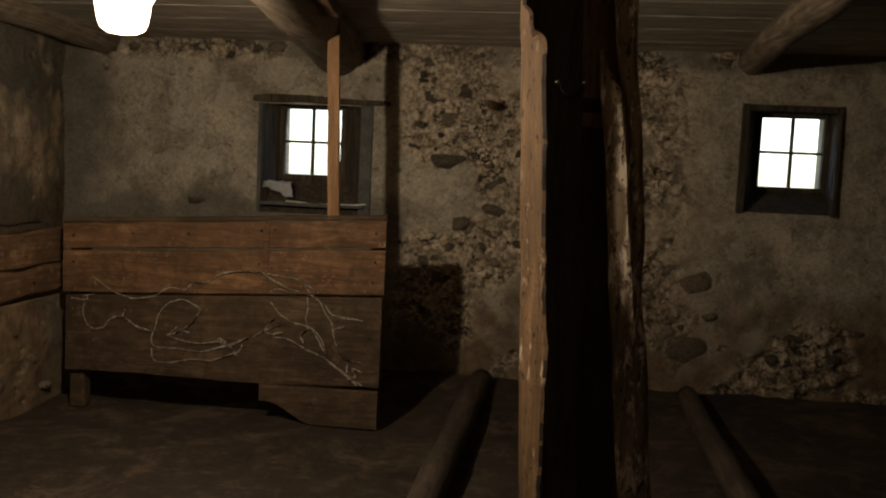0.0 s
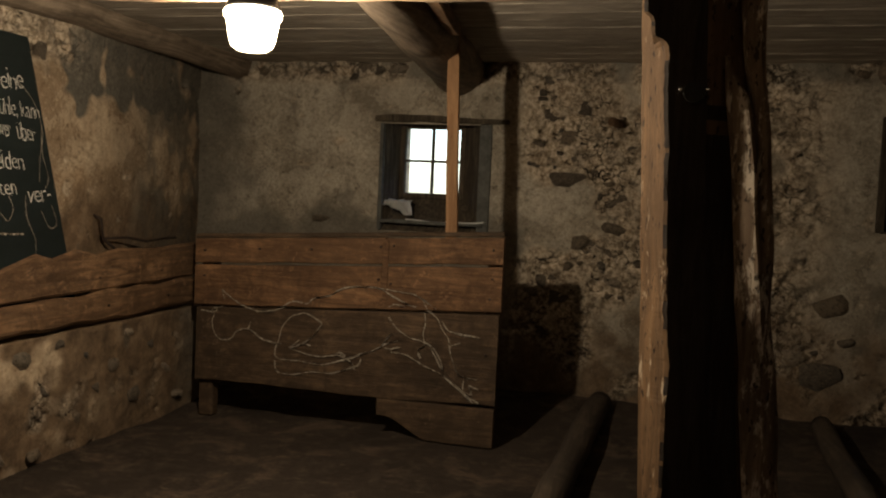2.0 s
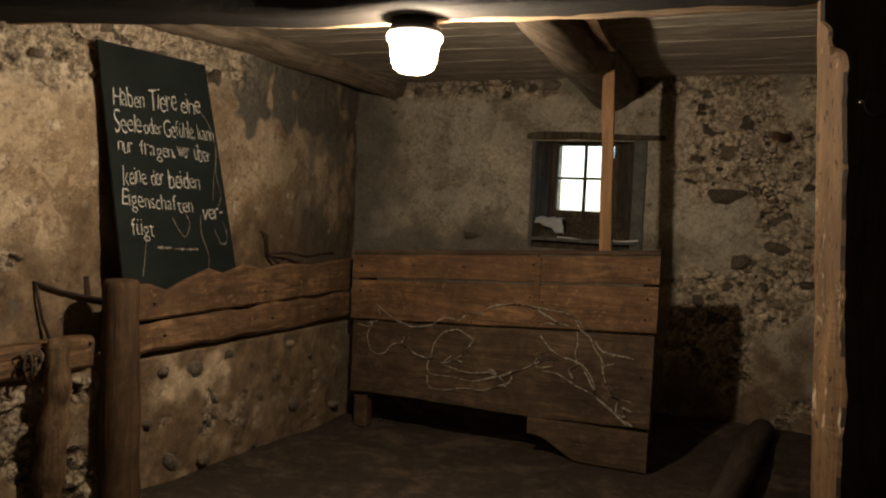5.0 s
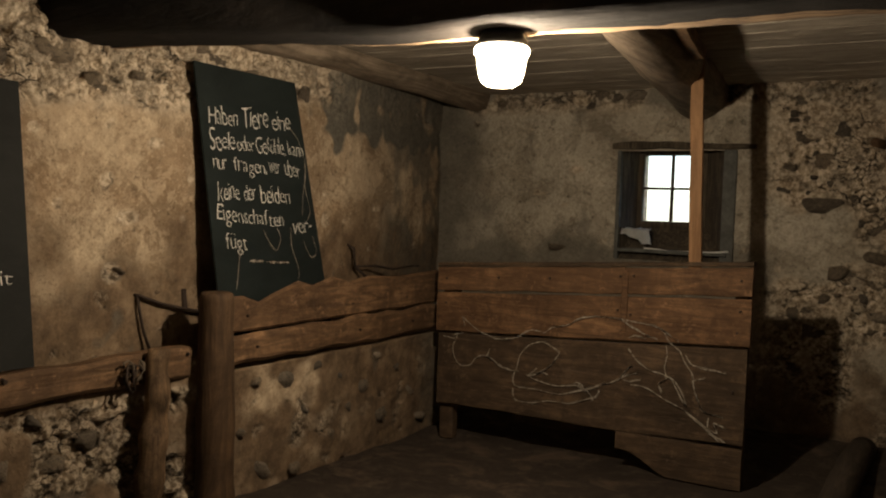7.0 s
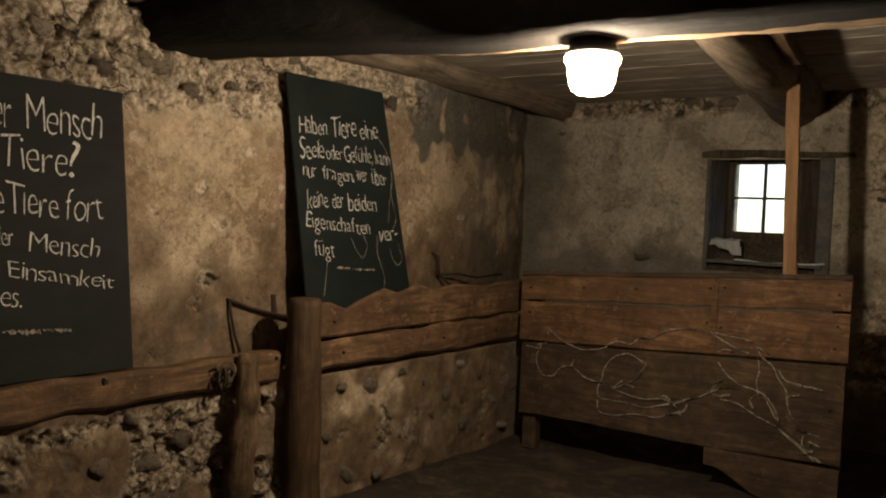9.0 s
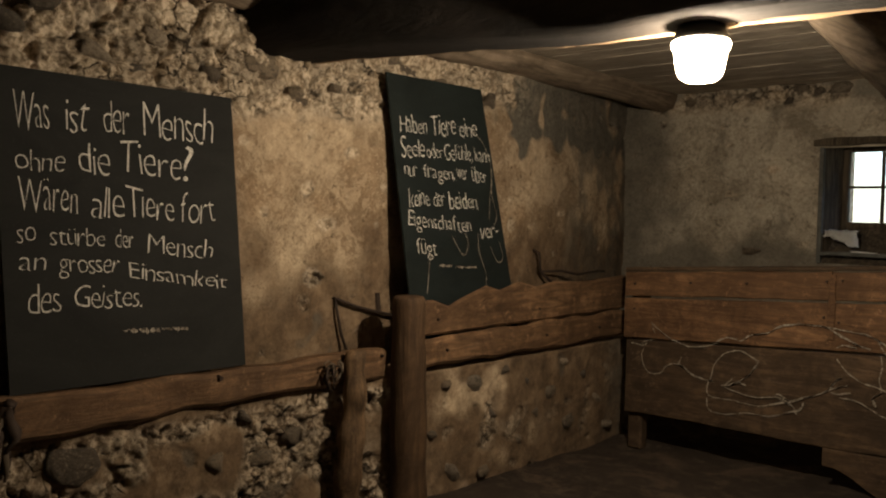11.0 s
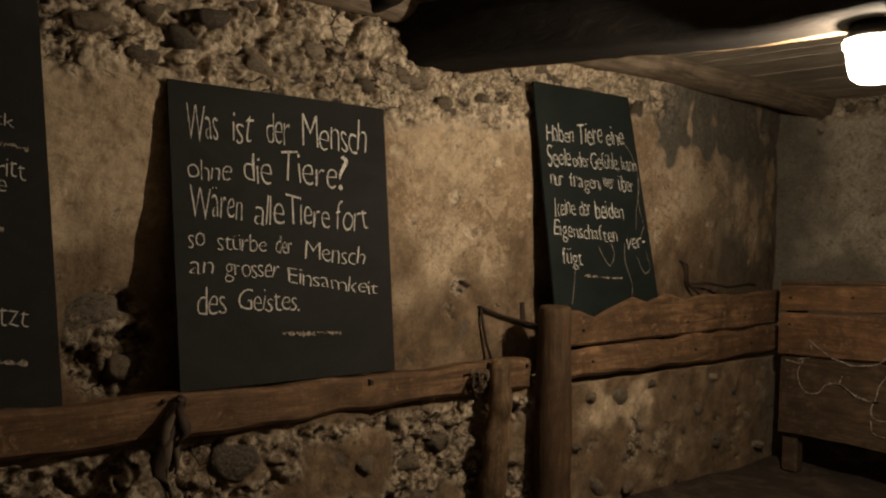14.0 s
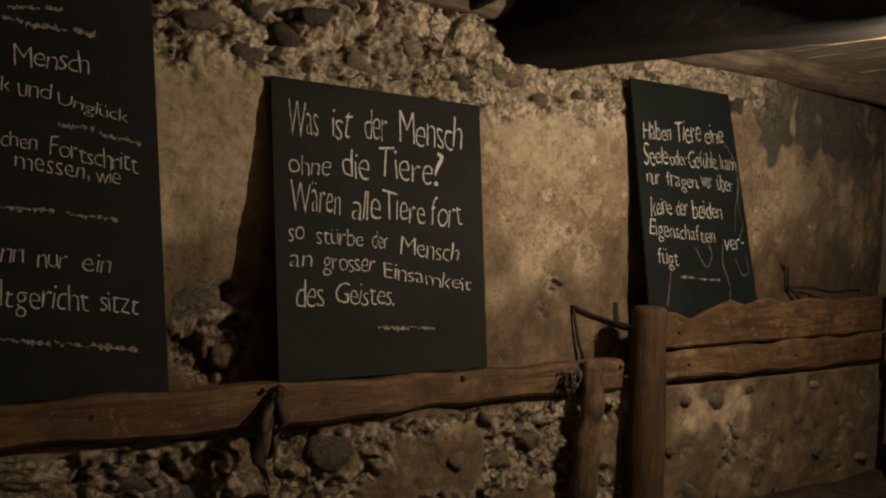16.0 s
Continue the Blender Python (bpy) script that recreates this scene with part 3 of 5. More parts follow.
for k in range(9):
    bm = bmesh.new()
    shape = random.Random(40 + k)
    for i in range(15):
        d = Vector((shape.uniform(-1, 1), shape.uniform(-1, 1), shape.uniform(-1, 1)))
        m = max(abs(d.x), abs(d.y), abs(d.z))
        bm.verts.new(d.normalized().lerp(d / m, 0.5) * 0.85)
    hull = bmesh.ops.convex_hull(bm, input=bm.verts[:])
    bmesh.ops.delete(bm, geom=[v for v in bm.verts if not v.link_faces], context='VERTS')
    bmesh.ops.bevel(bm, geom=bm.edges[:], offset=0.06, segments=1, affect='EDGES')
    me = bpy.data.meshes.new("stone")
    bm.to_mesh(me)
    bm.free()
    me.polygons.foreach_set("use_smooth", [True] * len(me.polygons))
    me.materials.append(STONE)
    STONES.append(me)


def lay_stones(wall, u0, u1, v0, v1, bare, place, across, most, rng, sizes=(0.05, 0.12), avoid=()):
    laid, tries = [], 0
    while len(laid) < most and tries < 9000:
        tries += 1
        u, v = rng.uniform(u0, u1), rng.uniform(v0, v1)
        if bare(u, v) < 0.75 or any(a[0] - 0.08 < u < a[2] + 0.08 and a[1] - 0.08 < v < a[3] + 0.08 for a in avoid):
            continue
        r = sizes[0] + (sizes[1] - sizes[0]) * rng.random() ** 2.2
        if any((u - a) ** 2 / 1.5 + (v - b) ** 2 < (0.80 * (r + c)) ** 2 for a, b, c in laid):
            continue
        laid.append((u, v, r))
        ob = new("stone", STONES[rng.randrange(9)])
        p = Vector(place(u, v, -0.050 + 0.020 * rng.random()))
        w, h, d = r * rng.uniform(1.0, 1.5), r * rng.uniform(0.62, 0.9), rng.uniform(0.035, 0.055)
        if across == 'y':
            ob.matrix_world = Matrix.LocRotScale(p, Euler((rng.uniform(-0.25, 0.25), 0, rng.uniform(-0.15, 0.15))), (d, w, h))
        else:
            ob.matrix_world = Matrix.LocRotScale(p, Euler((0, rng.uniform(-0.25, 0.25), rng.uniform(-0.15, 0.15))), (w, d, h))
        ob.parent = wall


# ---- floor, ceiling, outside ----
def floor_bm():
    bm = bmesh.new()
    xs, ys = steps(-3.9, 4.5, 0.05), steps(-2.5, 6.4, 0.05)
    grid = [[bm.verts.new((x, y, -0.012 + wob(x, y, 0, 1.1, 0.03) + wob(x, y, 3, 4.5, 0.012) + wob(x, y, 6, 14, 0.005)
                           + 0.09 * soft(y, 5.0, 6.2))) for y in ys] for x in xs]
    for i in range(len(xs) - 1):
        for k in range(len(ys) - 1):
            bm.faces.new((grid[i][k], grid[i + 1][k], grid[i + 1][k + 1], grid[i][k + 1]))
    return smooth(bm)


tagged(part("floor", floor_bm(), EARTH), "dark trodden earth floor of an old stable", "floor", kind="structure")


def ceiling_bm():
    bm = bmesh.new()
    y, k = -2.6, 0
    while y < 6.6:
        w = 0.17 + 0.06 * random.random()
        z = ROOF + 0.004 * random.random()
        place = lambda s, d, h, z=z: (-4.2 + s, h, z + d)
        b = plank_bm(8.9, lambda s, y=y, w=w: y + w - 0.007, lambda s, y=y: y, 0.035, place, 60, 0.001, 0.004, k * 3.7)
        me = bpy.data.meshes.new("tmp")
        b.to_mesh(me)
        b.free()
        bm.from_mesh(me)
        bpy.data.meshes.remove(me)
        y, k = y + w, k + 1
    c = box_bm((-4.3, -2.7, ROOF + 0.07), (4.8, 6.7, ROOF + 0.16), 0)
    me = bpy.data.meshes.new("tmp")
    c.to_mesh(me)
    c.free()
    bm.from_mesh(me)
    bpy.data.meshes.remove(me)
    return bm


tagged(part("ceiling", ceiling_bm(), CEILING), "low ceiling of rough grey-brown boards", "ceiling", kind="structure")
ground = bmesh.new()
bmesh.ops.create_grid(ground, x_segments=8, y_segments=8, size=400)
for v in ground.verts:
    v.co.z = -0.35
tagged(part("ground", ground, GRASS), "green meadow outside the small windows", "ground", kind="structure")


# ---- windows ----
def reveal_bm(inner, outer, y0, y1):
    """The splayed sides of a window's opening, from the room's face to the outer face."""
    bm = bmesh.new()
    n = 10
    def corner(o, i):
        return ((o[0], o[1]), (o[2], o[1]), (o[2], o[3]), (o[0], o[3]))[i % 4]
    for i in range(4):
        rows = []
        for a in range(n + 1):
            row = []
            for b in range(n + 1):
                s, t = a / n, b / n
                p = Vector(corner(inner, i)).lerp(Vector(corner(inner, i + 1)), s)
                q = Vector(corner(outer, i)).lerp(Vector(corner(outer, i + 1)), s)
                m = p.lerp(q, t)
                e = 0.012 * math.sin(math.pi * s) * math.sin(math.pi * t)
                row.append(bm.verts.new((m.x + e * noise.noise(Vector((m.x * 9, t * 6, m.y * 9))), y0 + (y1 - y0) * t, m.y + e * noise.noise(Vector((m.x * 9, t * 6, m.y * 9 + 5))))))
            rows.append(row)
        for a in range(n):
            for b in range(n):
                bm.faces.new((rows[a][b], rows[a + 1][b], rows[a + 1][b + 1], rows[a][b + 1]))
    return smooth(bm)


def window(name, hole, glass, y, label):
    """A four-pane window in a splayed opening. glass: x0, z0, x1, z1 of the panes."""
    win = thing(name, label, "window", kind="structure", at=((glass[0] + glass[2]) / 2, y, glass[1]))
    x0, z0, x1, z1 = glass
    outer = (x0 - 0.035, z0 - 0.035, x1 + 0.035, z1 + 0.035)
    def sub(nm, bm, mat, par=win, lab=""):
        o = part(nm, bm, mat, par, lab)
        o.matrix_parent_inverse = Matrix.Translation(par.location).inverted() if par is win else Matrix()
        return o
    sub("reveal", reveal_bm(hole, outer, WALL_Y, y + 0.02), FRAME_WOOD)
    sub("outer_reveal", reveal_bm(outer, outer, y + 0.02, 6.63), PLASTER)
    fr = sub("casement", box_bm((x0 - 0.04, y, z0 - 0.04), (x0, y + 0.05, z1 + 0.04)), FRAME_WOOD)
    sub("window_frame", box_bm((x1, y, z0 - 0.04), (x1 + 0.04, y + 0.05, z1 + 0.04)), FRAME_WOOD)
    sub("window_frame", box_bm((x0, y + 0.002, z0 - 0.04), (x1, y + 0.048, z0)), FRAME_WOOD)
    sub("window_frame", box_bm((x0, y + 0.002, z1), (x1, y + 0.048, z1 + 0.04)), FRAME_WOOD)
    mx, mz = (x0 + x1) / 2, (z0 + z1) / 2
    sub("glazing_bar", box_bm((mx - 0.011, y + 0.008, z0), (mx + 0.011, y + 0.04, z1), 0.003), FRAME_WOOD, fr)
    sub("glazing_bar", box_bm((x0, y + 0.01, mz - 0.010), (x1, y + 0.038, mz + 0.010), 0.003), FRAME_WOOD, fr)
    for a, b in ((x0, mx - 0.011), (mx + 0.011, x1)):
        for c, d in ((z0, mz - 0.01), (mz + 0.01, z1)):
            p = sub("pane", box_bm((a, y + 0.022, c), (b, y + 0.026, d), 0), GLASS, fr)
            p.visible_shadow = False
    return win


win_1 = window("window_1", HOLE_1, (-2.10, 1.49, -1.66, 1.985), 6.38, "small four-pane window in a deep splayed opening above the pen")
win_2 = window("window_2", HOLE_2, (1.415, 1.555, 1.845, 2.045), 6.36, "small four-pane window in a dark timber frame in stone wall")


def lintel():
    b = plank_bm(1.02, lambda s: 2.055 + 0.012 * math.sin(s * 5), lambda s: 2.012, 0.10, lambda s, d, h: (-2.26 + s, WALL_Y - 0.045 + d, h - 0.004 * s), 20, 0.008, 0.008, 3.3)
    return part("lintel", b, FRAME_WOOD, wall_back, "weathered timber lintel over the window")


lintel()
cas = thing("window_casing", "dark timber casing round the small window", "window casing", kind="structure")
for lo, hi in (((1.225, 6.115, 1.36), (1.275, 6.20, 2.115)), ((1.86, 6.118, 1.36), (1.89, 6.20, 2.115)), ((1.275, 6.117, 2.07), (1.86, 6.197, 2.11))):
    part("casing_board", box_bm(lo, hi, 0.006), FRAME_WOOD, cas)
cas_1 = thing("window_lining", "pale grey-blue painted boards lining the window opening", "window casing", kind="structure")
for lo, hi in (((-2.225, 6.128, 1.20), (-2.195, 6.25, 2.005)), ((-1.455, 6.128, 1.20), (-1.365, 6.22, 2.005))):
    part("lining_board", box_bm(lo, hi, 0.005), PAINTED, cas_1)
part("sill_board", plank_bm(0.78, lambda s: 1.282, lambda s: 1.255, 0.2, lambda s, d, h: (-2.19 + s, 6.10 + d, h), 16, 0.005, 0.004, 1.2), PAINTED, cas_1, "worn pale sill board")

rag = bmesh.new()
n = 14
grid = []
for a in range(n + 1):
    row, s = [], a / n
    for b in range(n + 1):
        t = b / n
        hem = 0.10 * (0.35 + 0.65 * soft(s, 0.1, 0.9)) + wob(s, 0, 2, 7, 0.02)
        lie, fall = min(t, 0.4) / 0.4, max(0.0, t - 0.4) / 0.6
        row.append(rag.verts.new((-2.175 + (0.19 + 0.04 * t) * s + wob(s, t, 1, 5, 0.02), 6.27 - 0.13 * lie + 0.012 * math.sin(9 * s) * fall + wob(s, t, 4, 9, 0.006), 1.418 - hem * fall + 0.010 * (1 - fall) + wob(s, t, 7, 6, 0.022))))
    grid.append(row)
for a in range(n):
    for b in range(n):
        rag.faces.new((grid[a][b], grid[a + 1][b], grid[a + 1][b + 1], grid[a][b + 1]))
bmesh.ops.solidify(rag, geom=rag.faces[:], thickness=0.004)
tagged(part("rag", smooth(rag), RAG), "crumpled pale rag on a ledge in the window opening", "rag")
sill_edge = [(-1.99 + 0.10 * k, 6.112, 1.288 - 0.012 * math.sin(k * 0.55) + 0.003 * math.sin(k * 2.3)) for k in range(7)]
part("sill_edge", tube(sill_edge, 0.006, 8, 0.3), RAG, cas_1, "pale worn edge of the sill")
ledge_board = part("ledge_board", box_bm((-2.19, 6.15, 1.385), (-1.98, 6.30, 1.408), 0.004), FRAME_WOOD, cas_1)

# ---- beam, post, joists ----
def beam_bm():
    """The heavy hewn cross beam: rounded above, flat below, chamfered."""
    bm = bmesh.new()
    lit_layer = bm.verts.layers.float.new("worn")
    cols = []
    n = 120
    for k in range(n + 1):
        x = -3.5 + 7.9 * k / n
        near = 2.30 + 0.33 * soft(x, -3.6, -1.9) + 0.03 * soft(x, -1.9, 0.2)
        belly = 1.0 - 0.65 * soft(x, -3.3, -2.0)
        far = 2.64 + 0.30 * soft(x, -3.5, -2.0) + 0.05 * soft(x, -2.0, -0.6)
        up = 2.185 - 0.035 * soft(x, -2.8, -1.8)
        # Sawn strip, wider by the lamp: its lamplight is put into the colour.
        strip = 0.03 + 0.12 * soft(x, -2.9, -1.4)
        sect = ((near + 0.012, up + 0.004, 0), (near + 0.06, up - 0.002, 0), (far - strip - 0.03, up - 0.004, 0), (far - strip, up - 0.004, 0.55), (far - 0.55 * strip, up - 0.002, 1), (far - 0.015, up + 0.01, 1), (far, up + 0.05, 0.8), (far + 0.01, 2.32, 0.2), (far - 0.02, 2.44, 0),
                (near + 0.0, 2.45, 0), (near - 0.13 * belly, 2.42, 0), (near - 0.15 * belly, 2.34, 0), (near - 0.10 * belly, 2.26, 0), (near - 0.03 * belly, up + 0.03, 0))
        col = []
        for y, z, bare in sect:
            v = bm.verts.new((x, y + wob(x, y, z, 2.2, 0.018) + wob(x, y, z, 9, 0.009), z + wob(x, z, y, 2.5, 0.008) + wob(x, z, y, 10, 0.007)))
            v[lit_layer] = bare
            col.append(v)
        cols.append(col)
    w = len(cols[0])
    for a, b in zip(cols, cols[1:]):
        for i in range(w):
            bm.faces.new((a[i], a[(i + 1) % w], b[(i + 1) % w], b[i]))
    bm.faces.new(cols[0][::-1])
    bm.faces.new(cols[-1])
    bmesh.ops.recalc_face_normals(bm, faces=bm.faces)
    return smooth(bm)


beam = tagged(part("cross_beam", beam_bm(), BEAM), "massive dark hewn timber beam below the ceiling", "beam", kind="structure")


def post_bm():
    bm = bmesh.new()
    cols = []
    n = 150
    for k in range(n + 1):
        z = -0.05 + 2.19 * k / n
        cut = soft(z, 1.955, 1.985)           # the housing cut near the top narrows the lit face
        bulge = 0.012 * soft(0.16 - abs(z - 0.95), 0, 0.16)
        lean = 0.047 * (1.94 - z)
        right = 0.150 + 0.085 * (2.06 - z)
        x1 = -0.115 + 0.050 * (1.75 - z) - 0.02 * soft(0.8 - z, 0, 0.5) - 0.040 * cut - 0.02 * soft(z, 2.03, 2.06) + bulge + 0.005 * noise.noise(Vector((3, 1, z * 7))) + 0.005 * noise.noise(Vector((3, 7, z * 31)))
        sect = ((-0.194 + lean, 2.80), (-0.155 + lean, 2.735), (x1, 2.675), (x1 + 0.012, 2.668), (0.0 + lean, 2.668), (right - 0.10, 2.71), (right - 0.07, 2.735), (right, 2.79), (right, 2.90), (right - 0.03, 2.94), (-0.15 + lean, 2.94), (-0.19 + lean, 2.90))
        col = []
        for x, y in sect:
            col.append(bm.verts.new((x + wob(x, y, z, 2.0, 0.006) + wob(x, y, z, 13, 0.0025), y + wob(y, x, z, 2.0, 0.008) + wob(y, x, z, 13, 0.005), z)))
        cols.append(col)
    w = len(cols[0])
    for a, b in zip(cols, cols[1:]):
        for i in range(w):
            bm.faces.new((a[i], a[(i + 1) % w], b[(i + 1) % w], b[i]))
    bm.faces.new(cols[0][::-1])
    bm.faces.new(cols[-1])
    bmesh.ops.recalc_face_normals(bm, faces=bm.faces)
    return bm


post = thing("timber_post", "hewn timber post with pale worn edge under the beam", "post", kind="structure", at=(0, 2.8, 0))


def under(ob, parent):
    ob.parent = parent
    ob.matrix_parent_inverse = Matrix.Translation(parent.location).inverted()
    return ob


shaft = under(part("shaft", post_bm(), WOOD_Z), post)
# Faces turned to the camera get the shade as a material colour.
shaft.data.materials.append(POST_SHADE)
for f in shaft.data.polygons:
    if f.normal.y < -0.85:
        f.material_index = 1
brace_side = plank_bm(1.95, lambda s: 0.125 + 0.13 * (1.86 - s) - 0.05 * soft(s, 1.80, 1.95), lambda s: 0.060 + 0.100 * (1.90 - s), 0.06, lambda s, d, h: (h, 2.664 + d - 0.45 * soft(s, 0.95, 1.35) * (h - 0.060 - 0.100 * (1.90 - s)), s - 0.03), 50, 0.01, 0.008, 8.8)
under(part("side_plank", brace_side, WOOD_GREY, None, "grey weathered plank split from the post"), post)
edge_strip = plank_bm(2.14, lambda s: 0.165 + 0.080 * (2.06 - s) + 0.006 * math.sin(s * 9), lambda s: 0.120 + 0.075 * (2.06 - s) - 0.02 * soft(s, 1.75, 1.95), 0.08, lambda s, d, h: (h, 2.66 + d - 0.45 * soft(s, 1.2, 1.6) * (h - 0.12 - 0.075 * (2.06 - s)), s - 0.03), 50, 0.012, 0.008, 4.8)
under(part("edge_plank", edge_strip, WOOD_GREY), post)
knob = bmesh.new()
bmesh.ops.create_cone(knob, cap_ends=True, segments=24, radius1=0.034, radius2=0.032, depth=0.02, matrix=pose(-0.030, 2.664, 1.812, 90, 0, 0))
under(part("bolt_head", knob, LAMP_BODY, None, "dark round bolt head"), post)
# Two added steel beads stand in for reflections on the bolt head.
for x in (-0.071, 0.008):
    pin = bmesh.new()
    bmesh.ops.create_uvsphere(pin, u_segments=10, v_segments=8, radius=0.0075, matrix=Matrix.Translation((x, 2.655, 1.818)))
    under(part("pin", smooth(pin), STEEL, None, "bright bead for a reflection on the bolt head"), post)


def joist(p, q, r0, r1, seed, label):
    ob = log("joist", p, q, r0, r1, LOG_Y, None, 0.10, seed, 0.03)
    return tagged(ob, label, "joist", "ceiling joists", "structure")


joist((-1.20, 2.2, 2.36), (-1.66, 6.25, 2.40), 0.105, 0.200, 1.0, "thick round log joist under the ceiling boards")
joist((0.97, 2.2, 2.385), (1.285, 6.25, 2.40), 0.085, 0.095, 5.0, "round log joist with peeling bark at the ceiling")
joist((-3.40, 1.6, 2.46), (-3.44, 6.25, 2.45), 0.115, 0.13, 9.0, "wall plate log along the top of stone wall")
joist((3.2, -2.2, 2.42), (3.4, 6.25, 2.42), 0.11, 0.13, 12.0, "round log joist under the ceiling boards")
stub = log("beam_stub", (-3.5, 2.02, 2.40), (-3.22, 2.02, 2.42), 0.055, 0.05, BEAM, None, 0.1, 2.0, 0.0)
tagged(stub, "short sawn timber stub set in the wall", "timber stub", kind="structure")
nail = plank_bm(1.35, lambda s: 0.035, lambda s: -0.035, 0.07, lambda s, d, h: (-1.10 - 0.12 * s + h, 3.15 + s, 2.335 + d), 16, 0.01, 0.006, 2.2)
tagged(part("ceiling_batten", nail, RAIL), "thin squared brown timber beside the log joist", "batten", kind="structure")

# ---- lamp ----
LX, LY = -1.56, 2.79


def turned(profile, segments=32):
    """A body of revolution about the lamp's axis from (radius, height) pairs."""
    bm = bmesh.new()
    rings = [[bm.verts.new((LX + r * math.cos(2 * math.pi * i / segments), LY + r * math.sin(2 * math.pi * i / segments), z)) for i in range(segments)] for r, z in profile]
    for a, b in zip(rings, rings[1:]):
        for i in range(segments):
            bm.faces.new((a[i], a[(i + 1) % segments], b[(i + 1) % segments], b[i]))
    bm.faces.new(rings[0])
    bm.faces.new(rings[-1])
    bmesh.ops.recalc_face_normals(bm, faces=bm.faces)
    return smooth(bm)


lamp = thing("ceiling_lamp", "lit glass jar lamp with dark base on the beam", "lamp", at=(LX, LY, 2.118))
under(part("lamp_base", turned(((0.075, 2.160), (0.08, 2.14), (0.092, 2.12), (0.096, 2.105), (0.090, 2.100))), LAMP_BODY, None, "dark round lamp base"), lamp)
under(part("glass_jar", turned(((0.098, 2.098), (0.104, 2.088), (0.102, 2.072), (0.092, 2.058), (0.089, 2.03), (0.083, 1.995), (0.073, 1.970), (0.052, 1.956), (0.02, 1.951))), GLOBE, None, "bright ribbed glass jar, lit"), lamp)

bulb = new("bulb", bpy.data.lights.new("bulb", 'POINT'))
bulb.data.energy, bulb.data.color, bulb.data.shadow_soft_size = LAMP, (1.0, 0.825, 0.615), 0.03
bulb.location = (LX, LY, 1.985)


# ---- the pen ----
PEN_Y = 4.87
pen = thing("pen_partition", "old board partition of a pig pen with chalk lines", "pen partition", at=(-2.0, PEN_Y, 0))


def pen_place(s, d, h):
    return (-3.0 + s, PEN_Y + d, h)


def lerp(a, b):
    return lambda s: a + (b - a) * s / 2.0


def pen_board(x0, x1, top, bottom, mat, seed, thick=0.04, lab=""):
    b = plank_bm(x1 - x0, lambda s: top(s + x0) - 0.005, lambda s: bottom(s + x0) + 0.006, thick, lambda s, d, h: pen_place(s + x0, d + wob(seed, h, 1.0, 1.0, 0.006), h), 40, 0.006, 0.004, seed)
    return under(part("board", b, mat, None, lab), pen)


pen_board(0.0, 1.275, lerp(1.135, 1.255), lerp(0.97, 1.08), PEN, 1.0)
pen_board(1.28, 2.0, lerp(1.135, 1.25), lerp(0.97, 1.08), PEN, 2.0)
pen_board(0.0, 2.0, lerp(0.967, 1.077), lerp(0.70, 0.80), PEN, 3.0)
wide_board = pen_board(0.02, 1.99, lerp(0.697, 0.797), lambda s: 0.215 + 0.02 * s / 2 + 0.008 * math.sin(s * 4), PEN_OLD, 4.0, 0.042)
pen_board(1.26, 1.985, lambda s: 0.232, lambda s: -0.01 + 0.125 * (1 - soft(s, 1.30, 1.58)) ** 0.8, PEN_OLD, 5.0, 0.04, "notched low board of the pen")
under(part("batten", plank_bm(0.36, lambda s: 1.300, lambda s: 1.262, 0.010, lambda s, d, h: (-3.0 + h, PEN_Y - 0.010 + d, 0.83 + s), 14, 0.004, 0.004, 6.0), PEN), pen)
under(part("corner_post", box_bm((-2.98, PEN_Y + 0.045, -0.02), (-2.88, PEN_Y + 0.13, 1.12), 0.01), PEN_OLD), pen)
under(part("corner_post", box_bm((-1.10, PEN_Y + 0.045, -0.02), (-1.02, PEN_Y + 0.12, 1.2), 0.01), PEN_OLD), pen)
under(part("top_cap", plank_bm(2.0, lambda s: 1.160 + 0.06 * s, lambda s: 1.133 + 0.06 * s, 0.09, lambda s, d, h: pen_place(s, d + 0.002, h), 30, 0.004, 0.004, 7.0), PEN_OLD), pen)

strut = plank_bm(1.21, lambda s: 0.035, lambda s: -0.035, 0.03, lambda s, d, h: (-1.325 - 0.04 * s / 1.20 + h, PEN_Y + 0.02 + d, 1.225 + s), 20, 0.003, 0.003, 3.0)
tagged(part("strut", strut, LATH), "pale new wooden strut standing on the pen", "strut")


def chalk_line(points):
    """A chalk stroke on the pen's face, gone over twice by a loose hand. Points in metres along the face and up."""
    face = lambda u, v: (u, PEN_Y - 0.0105, v)
    again = [(u + wob(u, v, 2, 5, 0.012), v + wob(u, v, 8, 5, 0.012)) for u, v in points[len(points) // 2:]]
    for pts, w in ((points, 0.0062), (again, 0.0045)):
        if len(pts) > 1:
            under(part("chalk_line", ribbon_bm(pts, w, face), FADED, None, "faded white chalk stroke"), wide_board)


for k, (x, z) in enumerate(((-2.93, 1.06), (-2.93, 0.90), (-2.92, 0.50), (-1.75, 1.15), (-1.67, 1.16), (-1.76, 0.95), (-1.68, 0.93), (-1.06, 1.17), (-1.06, 1.0), (-1.07, 0.88), (-1.08, 0.55), (-2.2, 1.11), (-2.55, 1.09))):
    bm = bmesh.new()
    bmesh.ops.create_cone(bm, cap_ends=True, segments=8, radius1=0.008, radius2=0.006, depth=0.012, matrix=pose(x, PEN_Y - 0.006, z, 90, 0, 0))
    under(part("nail", bm, IRON, None, "rusty nail head"), pen)

